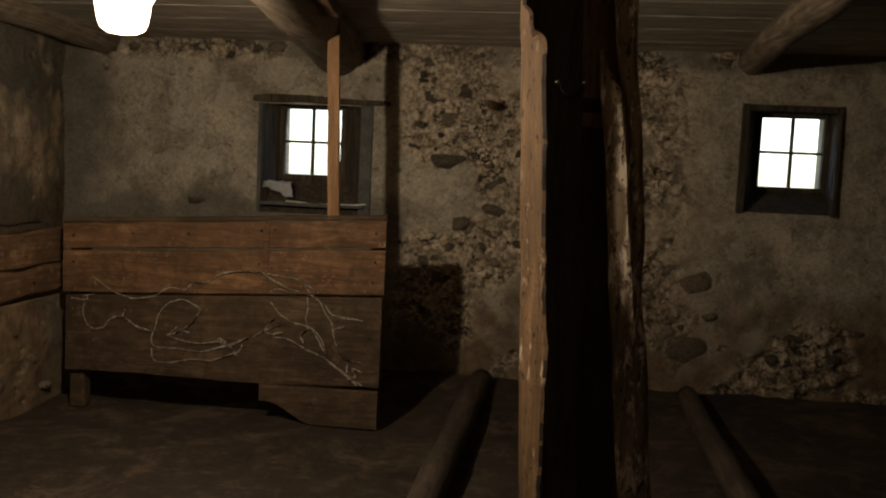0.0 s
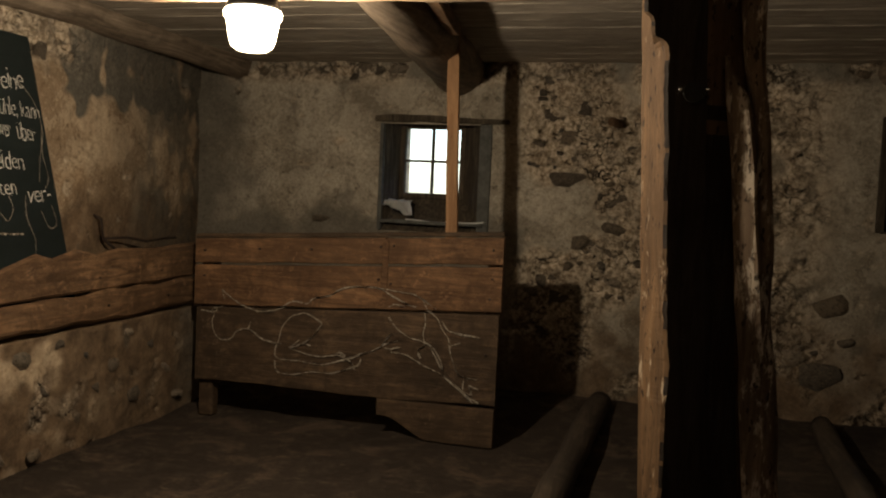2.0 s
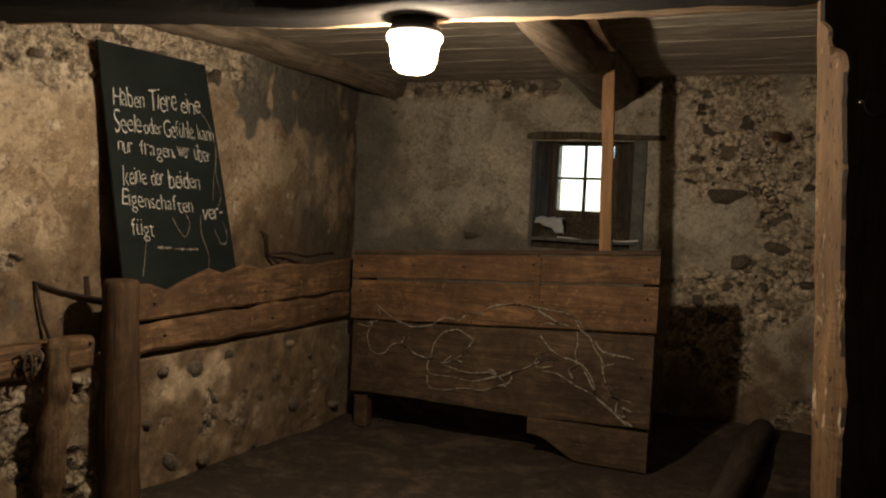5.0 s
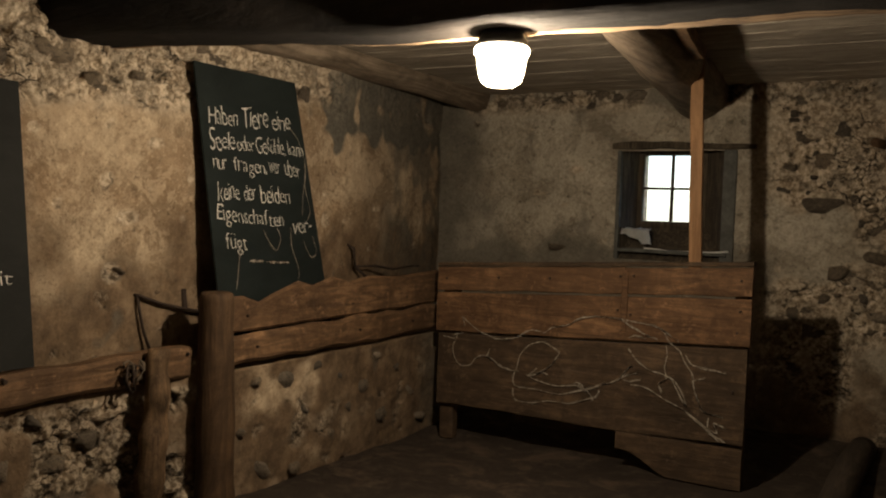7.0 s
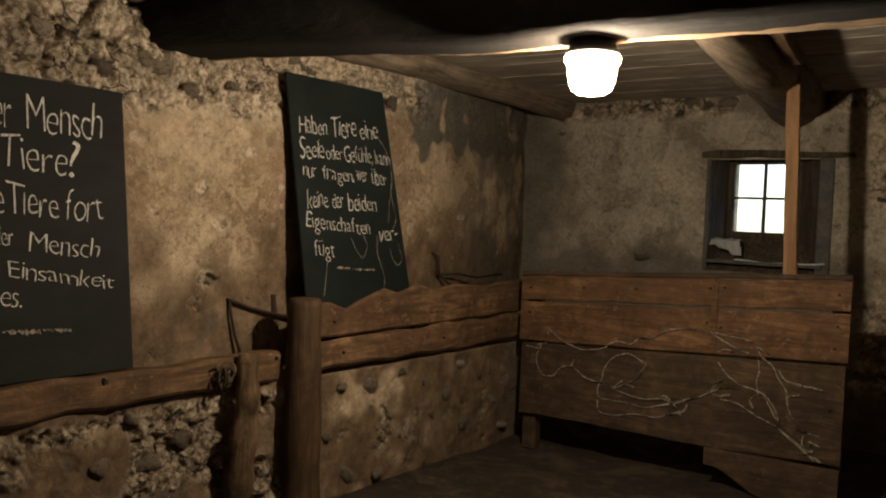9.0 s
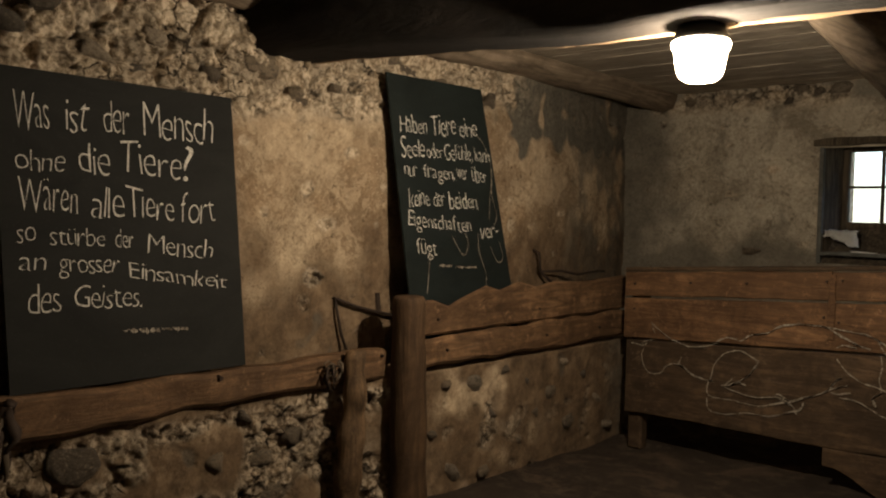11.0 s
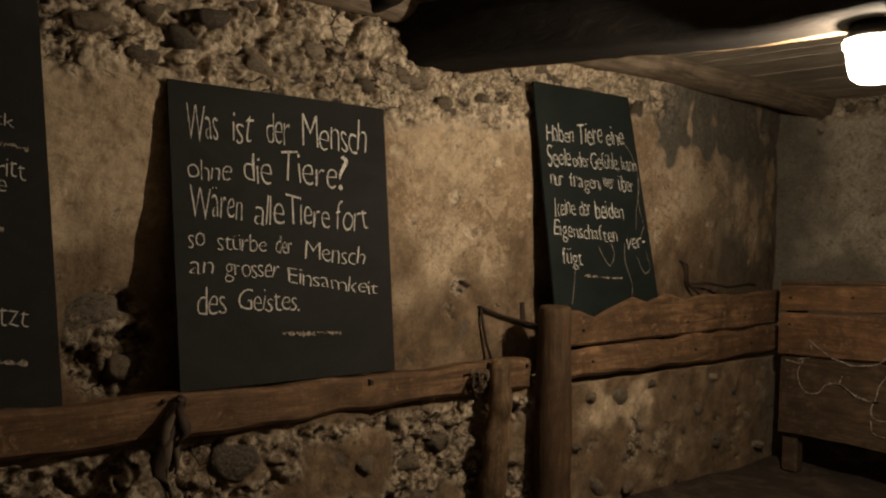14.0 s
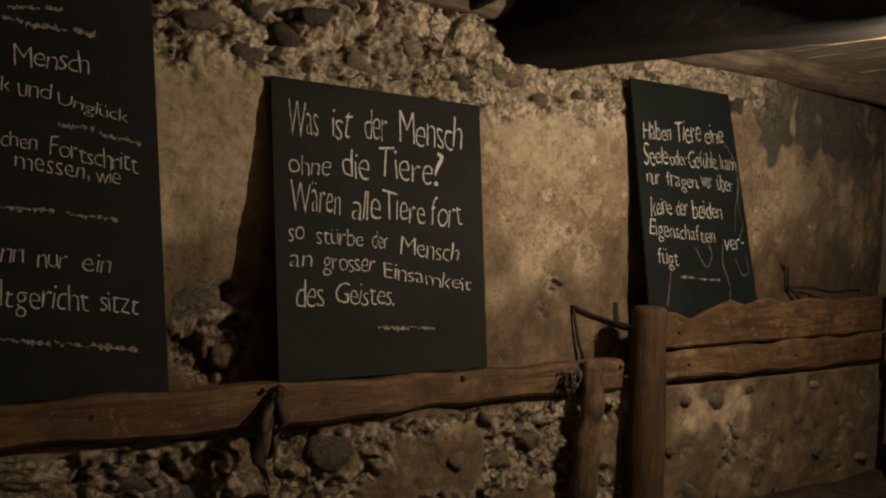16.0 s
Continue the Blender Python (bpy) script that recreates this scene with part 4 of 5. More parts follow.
# ---- rails along the left wall ----
def rail(name, y0, y1, top, bottom, x, thick, seed, label, n=60, rough=0.008, edge=0.014):
    ob = thing(name, label, "rail", "manger rails", at=(x, (y0 + y1) / 2, bottom(y0)))
    b = plank_bm(y1 - y0, lambda s: top(s + y0), lambda s: bottom(s + y0), thick, lambda s, d, h: (x - d + wob(s, seed, 0, 1.5, 0.012) + wob(s, h, seed, 5, 0.006), y0 + s, h), n, edge, rough, seed)
    under(part("plank", b, RAIL), ob)
    return ob


def rail_nail(ob, x, y, z, r=0.010):
    bm = bmesh.new()
    bmesh.ops.create_cone(bm, cap_ends=True, segments=10, radius1=r, radius2=r * 0.7, depth=0.02, matrix=pose(x, y, z, 0, 90, 0))
    return under(part("nail", bm, IRON, None, "rusty nail head"), ob)


manger = rail("manger_rail", -1.6, 2.89, lambda y: 0.802 + 0.005 * math.sin(y * 2.3), lambda y: 0.655 + 0.008 * math.sin(y * 3.1 + 1.0), -3.20, 0.10, 1.7, "thick worn wooden manger rail along the stone wall", 190, 0.011, 0.018)
for y, z, r in ((1.10, 0.765, 0.022), (1.04, 0.79, 0.010), (1.93, 0.775, 0.014), (2.86, 0.77, 0.010), (0.45, 0.75, 0.014)):
    rail_nail(manger, -3.197, y, z, r)


def wavy(y):
    tips = ((2.9, 1.0), (3.07, 1.03), (3.18, 1.03), (3.31, 0.99), (3.42, 1.03), (3.62, 1.085), (3.74, 1.055), (3.92, 1.095), (4.08, 1.06), (4.3, 1.085), (4.6, 1.07), (5.2, 1.095))
    for (a, b), (c, d) in zip(tips, tips[1:]):
        if a <= y <= c:
            return b + (d - b) * (y - a) / (c - a)
    return 1.0


wavy_board = rail("scalloped_board", 3.05, 5.12, wavy, lambda y: 0.845 + 0.02 * (y - 3) / 2, -3.14, 0.035, 5.5, "reddish-brown board with a wavy cut top edge", 120, 0.004)
low_board = rail("lower_board", 3.05, 5.12, lambda y: 0.838 + 0.02 * (y - 3) / 2, lambda y: 0.685 + 0.008 * math.sin(4 * y), -3.115, 0.055, 7.5, "thick rounded wooden board below the wavy one", 90, 0.012, 0.02)
for y in (3.2, 4.1, 4.7):
    rail_nail(wavy_board, -3.138, y, 0.93, 0.007)
    rail_nail(low_board, -3.113, y + 0.05, 0.77, 0.008)
pole = part("fence_post", tube([(-3.110 - 0.0006 * k, 2.972 - 0.0004 * k, -0.03 + 0.0535 * k) for k in range(20)] + [(-3.122, 2.965, 1.025), (-3.122, 2.965, 1.052), (-3.122, 2.965, 1.064), (-3.122, 2.965, 1.068)],
                               [0.098 - 0.0008 * k + 0.002 * math.sin(k) for k in range(20)] + [0.083, 0.080, 0.070, 0.045], 24, 0.06, 3.0), POLE)
tagged(pole, "round smooth wooden post standing at the rail's end", "post")
stake = tube([(-3.155 + 0.006 * math.sin(k * 0.9), 2.60 + 0.05 * k / 20 + 0.006 * math.sin(k * 0.6), -0.03 + 0.042 * k) for k in range(20)] + [(-3.158, 2.652, 0.815), (-3.16, 2.652, 0.825)],
             [0.066 + 0.008 * math.sin(k * 1.3) for k in range(19)] + [0.062, 0.055, 0.035], 18, 0.28, 4.0, 0.85)
tagged(part("stake", stake, STAKE), "rough crooked wooden stake against the rail", "stake")

# ---- blackboards ----
def board(name, tl, tr, bl, br, mat, label):
    """A leaning blackboard from its four front corners. Returns it and a function from (u, v), 0..1 from the top left, to the world."""
    tl, tr, bl, br = map(Vector, (tl, tr, bl, br))
    w = ((tr - tl).cross(tl - bl)).normalized()
    if w.x < 0:
        w = -w
    ob = thing(name, label, "blackboard", "blackboards", at=tuple((bl + br) / 2))
    bm = bmesh.new()
    front = [bm.verts.new(p) for p in (tl, tr, br, bl)]
    back = [bm.verts.new(p - w * 0.012) for p in (tl, tr, br, bl)]
    bm.faces.new(front)
    bm.faces.new(back[::-1])
    for i in range(4):
        bm.faces.new((front[i], back[i], back[(i + 1) % 4], front[(i + 1) % 4]))
    bmesh.ops.recalc_face_normals(bm, faces=bm.faces)
    bmesh.ops.bevel(bm, geom=bm.edges[:], offset=0.002, segments=1, affect='EDGES')
    panel = under(part("panel", bm, mat), ob)

    def place(u, v):
        return tl.lerp(tr, u).lerp(bl.lerp(br, u), v) + w * 0.0025
    return panel, place


GLYPHS = {}


def glyph(ch, thin):
    """Points and faces of one thin letter, its left edge at 0, with its width."""
    if (ch, thin) not in GLYPHS:
        cu = bpy.data.curves.new("letter", 'FONT')
        cu.body, cu.size, cu.offset, cu.resolution_u = ch, 1.0, -thin, 3
        tmp = new("tmp", cu)
        me = bpy.data.meshes.new_from_object(tmp.evaluated_get(bpy.context.evaluated_depsgraph_get()))
        bpy.data.objects.remove(tmp)
        bpy.data.curves.remove(cu)
        lo = min(q.co.x for q in me.vertices)
        GLYPHS[ch, thin] = ([(q.co.x - lo, q.co.y / 0.72) for q in me.vertices], [tuple(f.vertices) for f in me.polygons], max(q.co.x for q in me.vertices) - lo)
        bpy.data.meshes.remove(me)
    return GLYPHS[ch, thin]


def write_word(word, ob, place, u0, v0, u1, v1, tall, thin):
    """One hand-written chalk word on a slanting baseline; tall is the height of a capital as a share of the board."""
    hand = random.Random(len(word) + int(1000 * u0) + int(3000 * v0))
    total = sum(glyph(ch, 0.4 * thin if ch == "?" else thin)[2] + 0.06 for ch in word) - 0.06
    verts, faces, x = [], [], 0.0
    for ch in word:
        pts, fcs, w = glyph(ch, 0.4 * thin if ch == "?" else thin)
        turn, big, lift, lean = hand.uniform(-0.10, 0.06), hand.uniform(0.92, 1.12), hand.uniform(-0.05, 0.05), hand.uniform(-0.04, 0.14)
        first = len(verts)
        for px, py in pts:
            px, py = px * (1.5 if ch == "?" else 1.0), py * big
            qx = px + lean * (py - 0.3) + 0.06 * noise.noise(Vector((px * 2.5 + v0 * 40, py * 2.5, x)))
            qy = py + lift + turn * px + 0.08 * noise.noise(Vector((px * 2.2, py * 2.2, x + v0 * 40)))
            f = (x + qx) / total
            verts.append(place(u0 + (u1 - u0) * f, v0 + (v1 - v0) * f - tall * qy))
        faces += [tuple(first + i for i in fc) for fc in fcs]
        x += w * (1.5 if ch == "?" else 1.0) + 0.06
    me = bpy.data.meshes.new("word")
    me.from_pydata(verts, [], faces)
    me.materials.append(CHALK)
    under(tagged(new("word", me), "handwritten white chalk word"), ob)


def chalk_bar(ob, place, u0, v0, u1, v1, tall):
    """A chalk bar in place of a small word, ragged along its edges."""
    bm = bmesh.new()
    n = 24
    ends = []
    for k in range(n + 1):
        u, v = u0 + (u1 - u0) * k / n, v0 + (v1 - v0) * k / n
        a, b = wob(k, v0, u0, 1.7, 0.7 * tall), wob(k, v1, u0 + 9, 1.7, 0.7 * tall)
        ends.append((bm.verts.new(place(u, v - 0.75 * tall + a)), bm.verts.new(place(u, v - 0.3 * tall + b))))
    for (a, b), (c, d) in zip(ends, ends[1:]):
        bm.faces.new((a, c, d, b))
    return under(part("chalk_bar", bm, FADED, None, "small smudged chalk bar"), ob)


def stroke(ob, place, points, width=0.006):
    return under(part("chalk_line", ribbon_bm(points, width, place), FADED, None, "thin chalk stroke"), ob)


b2, on2 = board("blackboard", (-3.388, 1.105, 1.958), (-3.386, 2.096, 1.952), (-3.242, 1.118, 0.806), (-3.242, 2.09, 0.806), SLATE, "large blackboard with chalk writing leaning on the manger rail")
for text, u0, v0, u1, v1, tall in (("Was", 0.067, 0.194, 0.194, 0.186, 0.109), ("ist", 0.258, 0.184, 0.345, 0.182, 0.109), ("der", 0.405, 0.182, 0.511, 0.177, 0.110), ("Mensch", 0.571, 0.178, 0.894, 0.184, 0.110),
                                        ("ohne", 0.063, 0.323, 0.243, 0.319, 0.062), ("die", 0.294, 0.319, 0.422, 0.325, 0.096), ("Tiere?", 0.458, 0.317, 0.768, 0.320, 0.098), ("Wären", 0.069, 0.445, 0.285, 0.452, 0.092),
                                        ("alle", 0.338, 0.455, 0.470, 0.467, 0.091), ("Tiere", 0.482, 0.459, 0.687, 0.473, 0.094), ("fort", 0.718, 0.481, 0.882, 0.471, 0.094), ("so", 0.056, 0.541, 0.124, 0.540, 0.051),
                                        ("stürbe", 0.174, 0.549, 0.384, 0.558, 0.052), ("der", 0.427, 0.562, 0.500, 0.564, 0.056), ("Mensch", 0.564, 0.585, 0.859, 0.606, 0.063), ("an", 0.059, 0.630, 0.154, 0.633, 0.053),
                                        ("grosser", 0.201, 0.636, 0.434, 0.646, 0.057), ("Einsamkeit", 0.477, 0.662, 0.921, 0.717, 0.049), ("des", 0.082, 0.760, 0.199, 0.762, 0.078), ("Geistes.", 0.251, 0.755, 0.527, 0.759, 0.069)):
    write_word(text, b2, on2, u0, v0, u1, v1, 1.18 * tall, 0.0205)
for spot in ((0.438, 0.845, 0.594, 0.854, 0.021), (0.602, 0.847, 0.722, 0.854, 0.015)):
    chalk_bar(b2, on2, *spot)

b1, on1 = board("blackboard", (-3.386, 3.034, 2.199), (-3.386, 3.810, 2.205), (-3.208, 3.125, 0.69), (-3.208, 4.03, 0.69), SLATE_GREEN, "greenish blackboard with smudged chalk writing behind the wavy board")
for text, u0, v0, u1, v1, tall in (("Haben", 0.073, 0.203, 0.331, 0.195, 0.055), ("Tiere", 0.376, 0.199, 0.632, 0.191, 0.068), ("eine", 0.672, 0.191, 0.868, 0.185, 0.057), ("Seele", 0.059, 0.289, 0.279, 0.281, 0.061),
                                        ("oder", 0.298, 0.282, 0.458, 0.281, 0.045), ("Gefühle,", 0.478, 0.284, 0.775, 0.281, 0.052), ("kann", 0.804, 0.278, 0.968, 0.279, 0.048), ("nur", 0.071, 0.350, 0.185, 0.348, 0.045),
                                        ("fragen,", 0.249, 0.353, 0.554, 0.357, 0.044), ("wer", 0.582, 0.349, 0.687, 0.350, 0.048), ("über", 0.739, 0.356, 0.897, 0.360, 0.049), ("keine", 0.084, 0.461, 0.269, 0.451, 0.056),
                                        ("der", 0.309, 0.453, 0.417, 0.453, 0.049), ("beiden", 0.465, 0.459, 0.749, 0.461, 0.055), ("Eigenschaften", 0.056, 0.523, 0.652, 0.546, 0.046), ("ver-", 0.735, 0.572, 0.935, 0.564, 0.052),
                                        ("fügt", 0.105, 0.621, 0.284, 0.626, 0.052)):
    write_word(text, b1, on1, u0, v0, u1, v1, 1.18 * tall, 0.018)
for spot in ((0.288, 0.670, 0.412, 0.674, 0.012), (0.428, 0.676, 0.650, 0.682, 0.010)):
    chalk_bar(b1, on1, *spot)
stroke(b1, on1, ((0.82, 0.16), (0.93, 0.22), (0.97, 0.32), (0.90, 0.42), (0.86, 0.50)), 0.0035)
stroke(b1, on1, ((0.97, 0.30), (0.93, 0.40), (0.95, 0.48), (0.90, 0.52)), 0.0035)
stroke(b1, on1, ((0.45, 0.56), (0.50, 0.61), (0.55, 0.63), (0.60, 0.59), (0.58, 0.55)), 0.0035)
stroke(b1, on1, ((0.72, 0.55), (0.70, 0.62), (0.74, 0.70), (0.71, 0.76)), 0.0035)
stroke(b1, on1, ((0.83, 0.60), (0.88, 0.66), (0.95, 0.64), (0.93, 0.58)), 0.0035)
stroke(b1, on1, ((0.22, 0.62), (0.18, 0.70), (0.15, 0.76)), 0.0035)

b3, on3 = board("blackboard", (-3.392, -0.42, 2.32), (-3.392, 0.645, 2.32), (-3.242, -0.40, 0.806), (-3.242, 0.715, 0.806), SLATE, "tall blackboard with several chalk sayings leaning on the rail")
for text, u0, v0, u1, v1, tall in (("Mensch", 0.588, 0.296, 0.798, 0.297, 0.044), ("k", 0.552, 0.355, 0.576, 0.356, 0.030), ("und", 0.596, 0.362, 0.686, 0.362, 0.033), ("Unglück", 0.705, 0.369, 0.909, 0.399, 0.025),
                                        ("chen", 0.548, 0.471, 0.645, 0.474, 0.033), ("Fortschritt", 0.679, 0.484, 0.932, 0.510, 0.040), ("messen,", 0.584, 0.514, 0.787, 0.530, 0.037), ("wie", 0.806, 0.533, 0.878, 0.538, 0.034),
                                        ("nn", 0.542, 0.712, 0.600, 0.714, 0.042), ("nur", 0.636, 0.722, 0.715, 0.725, 0.041), ("ein", 0.758, 0.730, 0.839, 0.734, 0.042), ("ltgericht", 0.539, 0.802, 0.774, 0.814, 0.052),
                                        ("sitzt", 0.807, 0.817, 0.917, 0.828, 0.048)):
    write_word(text, b3, on3, u0, v0, u1, v1, 1.12 * tall, 0.0205)
for spot in ((0.575, 0.183, 0.727, 0.168, 0.012), (0.559, 0.206, 0.615, 0.208, 0.012), (0.622, 0.216, 0.821, 0.215, 0.017), (0.705, 0.424, 0.806, 0.424, 0.015), (0.822, 0.435, 0.945, 0.448, 0.014), (0.543, 0.605, 0.687, 0.609, 0.015), (0.720, 0.613, 0.865, 0.621, 0.013), (0.535, 0.876, 0.666, 0.889, 0.014), (0.677, 0.891, 0.909, 0.911, 0.018)):
    chalk_bar(b3, on3, *spot)

# ---- small things on the walls and rails ----
bracket = thing("iron_bracket", "thin rusty iron rod bracket on the plaster", "bracket", at=(-3.42, 2.8, 1.0))
under(part("rod", tube([(-3.44, 2.72, 1.045), (-3.40, 2.74, 1.04), (-3.39, 2.86, 0.995), (-3.39, 2.98, 0.965), (-3.39, 3.14, 0.93)], 0.008, 8, 0.2), IRON), bracket)
under(part("rod", tube([(-3.41, 2.735, 1.045), (-3.40, 2.745, 0.96), (-3.39, 2.76, 0.87), (-3.38, 2.80, 0.76)], 0.0075, 8, 0.2), IRON), bracket)
under(part("eye_plate", plank_bm(0.10, lambda s: 0.016, lambda s: -0.016, 0.02, lambda s, d, h: (-3.43 + d, 3.045 + h - 0.1 * s, 0.955 + s), 8, 0.004, 0.006, 2.0), IRON), bracket)
hook = thing("iron_hook", "bent rusty iron hooks beside the blackboard", "hook", at=(-3.42, 4.6, 1.15))
under(part("rod", tube([(-3.46, 4.44, 1.27), (-3.40, 4.46, 1.24), (-3.40, 4.48, 1.12), (-3.38, 4.58, 1.05), (-3.36, 4.72, 0.98)], 0.010, 8, 0.1), IRON), hook)
under(part("rod", tube([(-3.41, 4.49, 1.12), (-3.39, 4.70, 1.12), (-3.38, 4.90, 1.09), (-3.42, 5.2, 1.10), (-3.48, 5.4, 1.09)], 0.008, 8, 0.1), IRON), hook)
peg = thing("wall_peg", "short wooden peg stuck in the stone wall", "peg", at=(-0.45, 6.1, 2.03))
under(part("peg", tube([(-0.50, 5.95, 2.03), (-0.44, 6.2, 2.03)], 0.03, 10, 0.1), RAIL), peg)
tether = thing("tether_ring", "old leather tether and cord hanging from the rail", "tether", at=(-3.17, 1.05, 0.7))
hang = random.Random(11)
for k in range(7):
    sway, drop, w = hang.uniform(-0.07, 0.03), hang.uniform(0.14, 0.30), hang.uniform(0.010, 0.020)
    strand = [(-3.185 + 0.05 * math.sin(2.4 * t) + 0.008 * k % 0.03, 1.085 + sway * math.sin(2.8 * t) - 0.03 * t + 0.008 * math.sin(9 * t + k), 0.785 - drop * t) for t in (0, 0.15, 0.3, 0.45, 0.6, 0.75, 0.9, 1.0)]
    under(part("strap", tube(strand, [w * 0.6, w, w * 1.3, w * 1.4, w * 1.3, w, w * 0.8, w * 0.4], 10, 0.5, k * 3.0, 0.6), IRON if k % 2 else ROPE, None, "dark stiff strap"), tether)
under(part("ring", tube([(-3.155, 1.04 + 0.045 * math.cos(a * 0.5236), 0.62 + 0.06 * math.sin(a * 0.5236)) for a in range(12)] + [(-3.155, 1.086, 0.621)], 0.008, 8), IRON), tether)
under(part("cord", tube([(-3.145, 1.05, 0.64), (-3.14, 1.035, 0.56), (-3.14, 1.03, 0.49), (-3.14, 1.05, 0.43), (-3.14, 1.045, 0.40)], 0.005, 6), ROPE, None, "thin frayed cord"), tether)
under(part("knot", tube([(-3.19, 1.095, 0.785), (-3.18, 1.10, 0.80)], 0.022, 10, 0.2), IRON), tether)
coil = thing("rope_knot", "knotted old rope round the stake and rail", "rope", at=(-3.17, 2.50, 0.74))
tie = random.Random(5)
for k in range(11):
    r, tilt, turn = tie.uniform(0.018, 0.05), tie.uniform(-1.2, 1.2), tie.uniform(0, 6)
    dy, dz = tie.uniform(-0.025, 0.02), tie.uniform(-0.05, 0.02)
    loop = [(-3.162 + r * 0.7 * math.sin(tilt) * math.cos(a * 0.62 + turn), 2.505 + dy + r * math.cos(tilt) * math.cos(a * 0.62 + turn) + 0.006 * math.sin(3 * a + k), 0.735 + dz + 1.3 * r * math.sin(a * 0.62 + turn + 0.6 * tilt)) for a in range(5 + k % 5)]
    under(part("loop", tube(loop, tie.uniform(0.004, 0.009), 6, 0.4, k * 2.0), IRON if k % 3 else ROPE), coil)

# ---- floor timbers ----
for k, (x0, x1, y0, y1, r, lab) in enumerate(((-0.60, -0.47, 2.2, 5.95, 0.085, "round log kerb laid on the earth floor"), (0.88, 0.95, 2.2, 5.95, 0.075, "dark log kerb laid on the stable floor"))):
    ob = log("floor_log", (x0, y0, 0.045), (x1, y1, 0.085), r, r * 0.9, FLOOR_LOG, None, 0.14, 20.0 + k, 0.02)
    tagged(ob, lab, "log", "floor logs")

# ---- chalk drawing on the pen (plain strokes) ----
chalk_line(((-2.80, 0.82), (-2.73, 0.77), (-2.63, 0.72), (-2.53, 0.70), (-2.41, 0.72), (-2.36, 0.75), (-2.30, 0.78), (-2.22, 0.77), (-2.16, 0.81), (-2.07, 0.83), (-1.97, 0.89), (-1.86, 0.90), (-1.76, 0.90), (-1.66, 0.86), (-1.58, 0.82), (-1.51, 0.80)))
chalk_line(((-1.76, 0.90), (-1.64, 0.89), (-1.54, 0.88), (-1.47, 0.85), (-1.39, 0.80)))
chalk_line(((-2.80, 0.82), (-2.78, 0.76)))
chalk_line(((-2.94, 0.68), (-2.85, 0.67), (-2.86, 0.69), (-2.79, 0.71)))
chalk_line(((-2.83, 0.69), (-2.86, 0.62), (-2.85, 0.55), (-2.80, 0.50), (-2.73, 0.51), (-2.69, 0.56), (-2.61, 0.58), (-2.51, 0.53), (-2.43, 0.51), (-2.38, 0.51)))
chalk_line(((-2.40, 0.51), (-2.38, 0.60), (-2.32, 0.68), (-2.23, 0.71), (-2.15, 0.68), (-2.12, 0.65), (-2.18, 0.56), (-2.27, 0.50), (-2.32, 0.49)))
chalk_line(((-2.59, 0.63), (-2.61, 0.58)))
chalk_line(((-2.41, 0.50), (-2.42, 0.44), (-2.38, 0.41), (-2.26, 0.41), (-2.11, 0.40), (-2.03, 0.42), (-1.92, 0.46), (-1.82, 0.50), (-1.73, 0.54), (-1.68, 0.61), (-1.65, 0.63)))
chalk_line(((-1.73, 0.54), (-1.68, 0.57), (-1.62, 0.59)))
chalk_line(((-1.70, 0.54), (-1.65, 0.54), (-1.60, 0.55)))
chalk_line(((-2.42, 0.40), (-2.40, 0.33), (-2.30, 0.32), (-2.15, 0.35), (-2.04, 0.35), (-1.94, 0.39), (-1.87, 0.42), (-1.85, 0.46)))
chalk_line(((-2.33, 0.49), (-2.22, 0.46), (-2.11, 0.45), (-1.99, 0.47), (-1.91, 0.43), (-1.89, 0.39)))
chalk_line(((-2.32, 0.48), (-2.26, 0.54)))
chalk_line(((-2.27, 0.50), (-2.22, 0.52), (-2.18, 0.51)))
chalk_line(((-2.03, 0.46), (-1.99, 0.49), (-1.95, 0.47)))
chalk_line(((-1.68, 0.73), (-1.63, 0.67), (-1.55, 0.62), (-1.46, 0.60), (-1.40, 0.57), (-1.35, 0.50), (-1.33, 0.43)))
chalk_line(((-1.66, 0.52), (-1.56, 0.51), (-1.46, 0.46), (-1.35, 0.42), (-1.27, 0.36), (-1.21, 0.32), (-1.14, 0.26)))
chalk_line(((-1.47, 0.85), (-1.44, 0.79), (-1.38, 0.75), (-1.35, 0.69), (-1.30, 0.62), (-1.29, 0.55), (-1.26, 0.47), (-1.23, 0.42), (-1.12, 0.40)))
chalk_line(((-1.46, 0.78), (-1.45, 0.72), (-1.46, 0.64), (-1.45, 0.58), (-1.49, 0.54), (-1.47, 0.50)))
chalk_line(((-1.42, 0.58), (-1.37, 0.50), (-1.34, 0.44)))
chalk_line(((-1.20, 0.39), (-1.20, 0.33), (-1.15, 0.31), (-1.17, 0.36), (-1.11, 0.34)))
chalk_line(((-1.20, 0.30), (-1.14, 0.28), (-1.11, 0.26)))
chalk_line(((-1.35, 0.73), (-1.29, 0.67), (-1.12, 0.65)))
chalk_line(((-1.29, 0.59), (-1.23, 0.61)))
chalk_line(((-1.68, 0.79), (-1.64, 0.81), (-1.58, 0.80)))

# ---- wall stones ----
rng = random.Random(7)
lay_stones(wall_left, 0.3, 5.6, 1.82, 2.32, bare_left, left_place, 'y', 26, rng, (0.05, 0.13))
lay_stones(wall_left, 0.6, 5.0, 0.02, 0.62, bare_left, left_place, 'y', 16, rng, (0.05, 0.12))
back_place = lambda x, z, out: (x, WALL_Y - out, z)
lay_stones(wall_back, -1.2, 3.0, 0.1, 2.4, bare_back, back_place, 'x', 130, rng, (0.03, 0.12), (HOLE_1, HOLE_2))
lay_stones(wall_back, -3.5, -1.0, 2.2, 2.42, bare_back, back_place, 'x', 20, rng, (0.04, 0.09), (HOLE_1,))


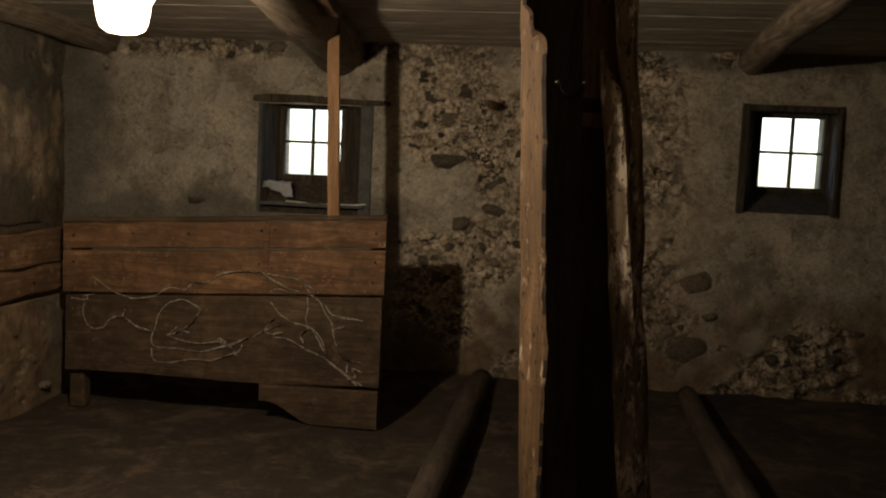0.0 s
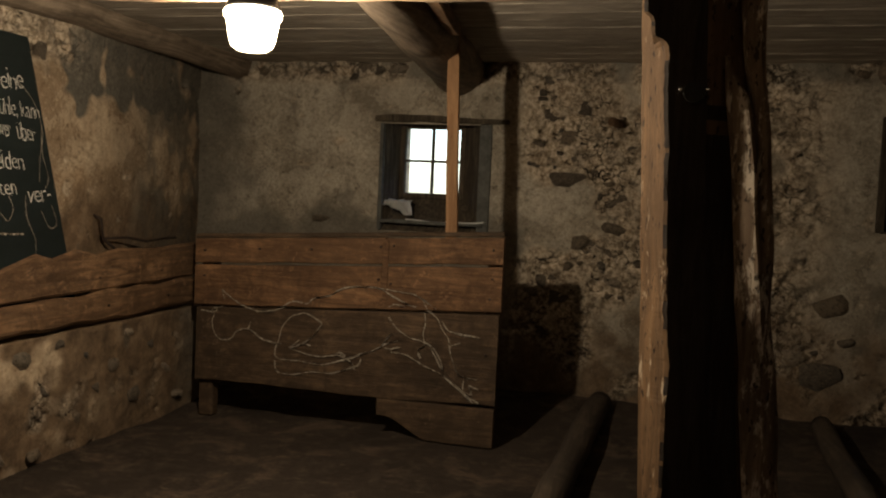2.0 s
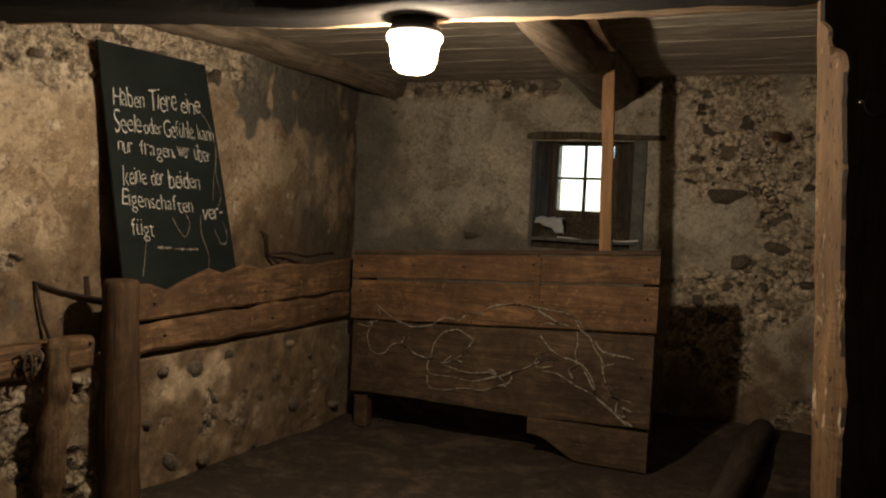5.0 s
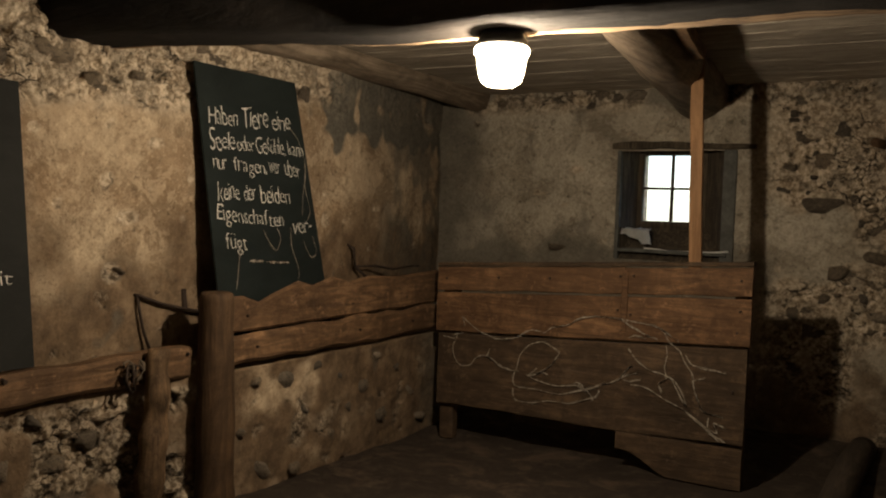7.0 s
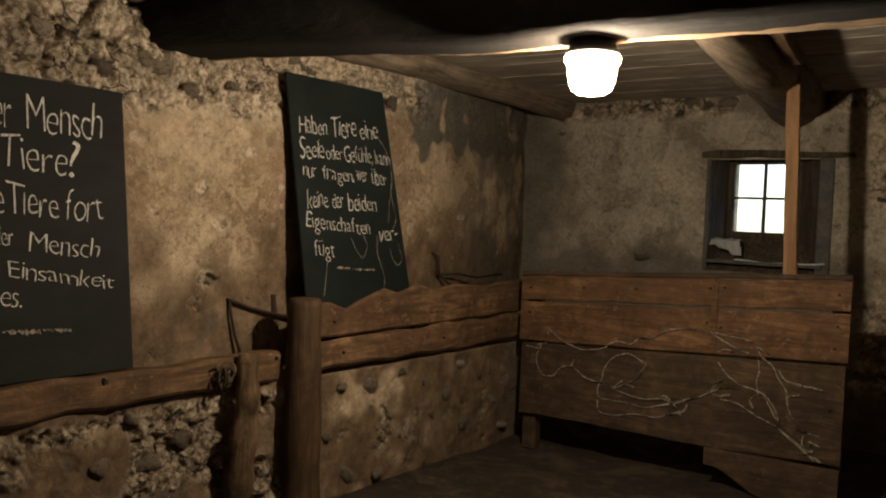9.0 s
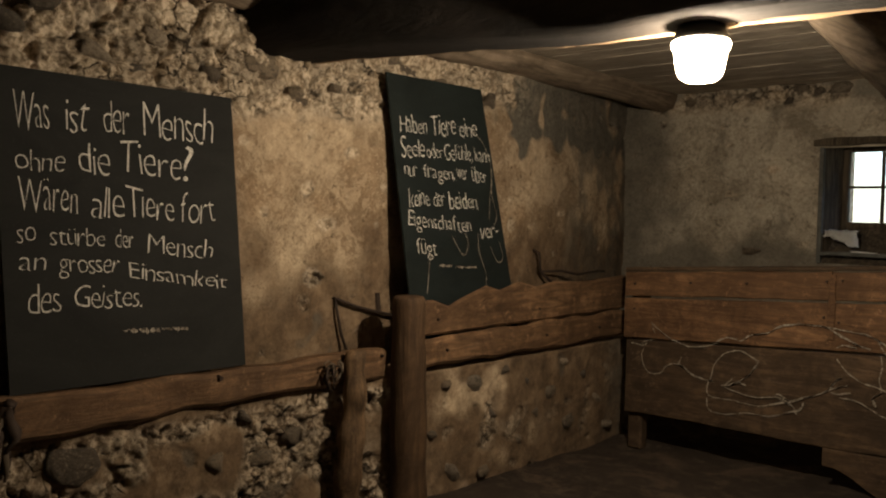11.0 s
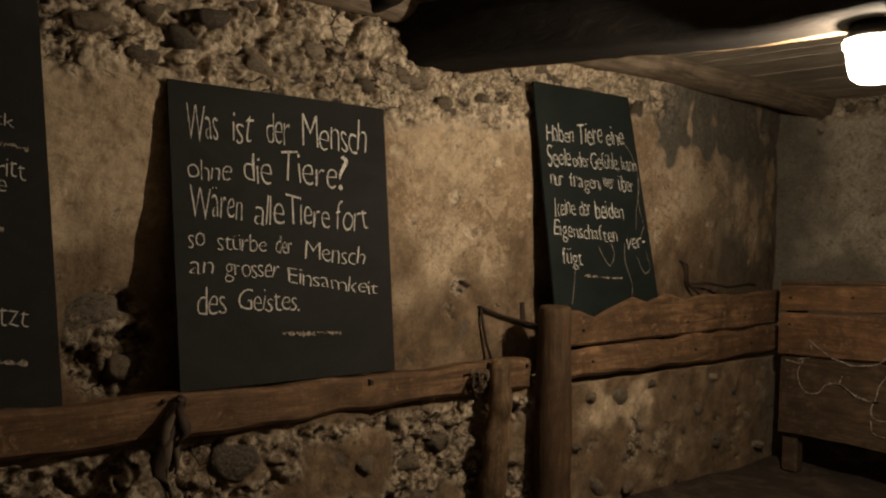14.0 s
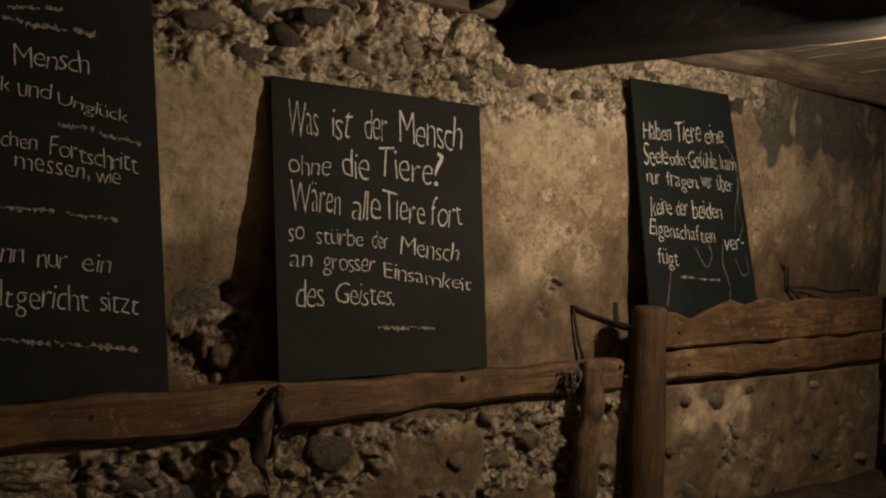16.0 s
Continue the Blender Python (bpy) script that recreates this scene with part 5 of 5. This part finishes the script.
def set_stones(wall, spots, place, across):
    """Single stones that stand out of the wall: (along, up, width, height)."""
    for k, (u, v, w, h) in enumerate(spots):
        ob = new("stone", STONES[k % 9])
        turn = Euler((0.3 * math.sin(k * 2.1), 0, 0)) if across == 'y' else Euler((0, 0.3 * math.sin(k * 2.1), 0))
        size = (0.045, w / 2, h / 2) if across == 'y' else (w / 2, 0.045, h / 2)
        ob.matrix_world = Matrix.LocRotScale(Vector(place(u, v, -0.008)), turn, size)
        ob.parent = wall


set_stones(wall_left, ((3.37, 0.10, 0.14, 0.14), (4.46, 0.20, 0.16, 0.12), (4.26, 0.41, 0.14, 0.12), (3.54, 0.55, 0.18, 0.13), (3.80, 0.60, 0.10, 0.07), (3.30, 0.58, 0.07, 0.09), (3.95, 0.17, 0.11, 0.09), (4.62, 0.47, 0.13, 0.08), (3.70, 0.36, 0.08, 0.06), (4.80, 0.30, 0.15, 0.11), (3.62, 0.05, 0.13, 0.08), (4.40, 0.58, 0.12, 0.07), (4.02, 0.50, 0.09, 0.07), (3.20, 0.33, 0.06, 0.05), (4.95, 0.10, 0.16, 0.10), (2.35, 0.45, 0.14, 0.10), (1.95, 0.40, 0.16, 0.12), (2.10, 0.58, 0.10, 0.07), (2.64, 1.16, 0.07, 0.05), (1.30, 2.22, 0.18, 0.10), (1.75, 2.16, 0.15, 0.09), (2.02, 2.05, 0.13, 0.08), (2.48, 2.03, 0.10, 0.09), (2.72, 2.08, 0.09, 0.09), (3.95, 2.16, 0.10, 0.13), (4.1, 0.30, 0.12, 0.10),
                       (1.52, 2.06, 0.20, 0.09), (1.18, 2.13, 0.16, 0.12), (0.84, 2.13, 0.20, 0.10), (1.36, 0.52, 0.30, 0.20), (1.62, 0.52, 0.12, 0.12), (0.85, 1.10, 0.26, 0.16), (0.97, 0.90, 0.14, 0.18)), left_place, 'y')
set_stones(wall_back, ((-0.80, 1.63, 0.36, 0.14), (-1.03, 1.89, 0.13, 0.06), (0.99, 0.86, 0.28, 0.20), (0.96, 0.37, 0.36, 0.24), (1.69, 0.50, 0.22, 0.06), (1.55, 0.34, 0.12, 0.12), (1.95, 0.36, 0.12, 0.12), (-0.46, 1.29, 0.22, 0.10), (-0.69, 1.19, 0.20, 0.12), (-2.69, 1.26, 0.20, 0.07), (-0.45, 0.92, 0.16, 0.08), (1.1, 0.62, 0.14, 0.08), (2.1, 0.55, 0.14, 0.07)), back_place, 'x')
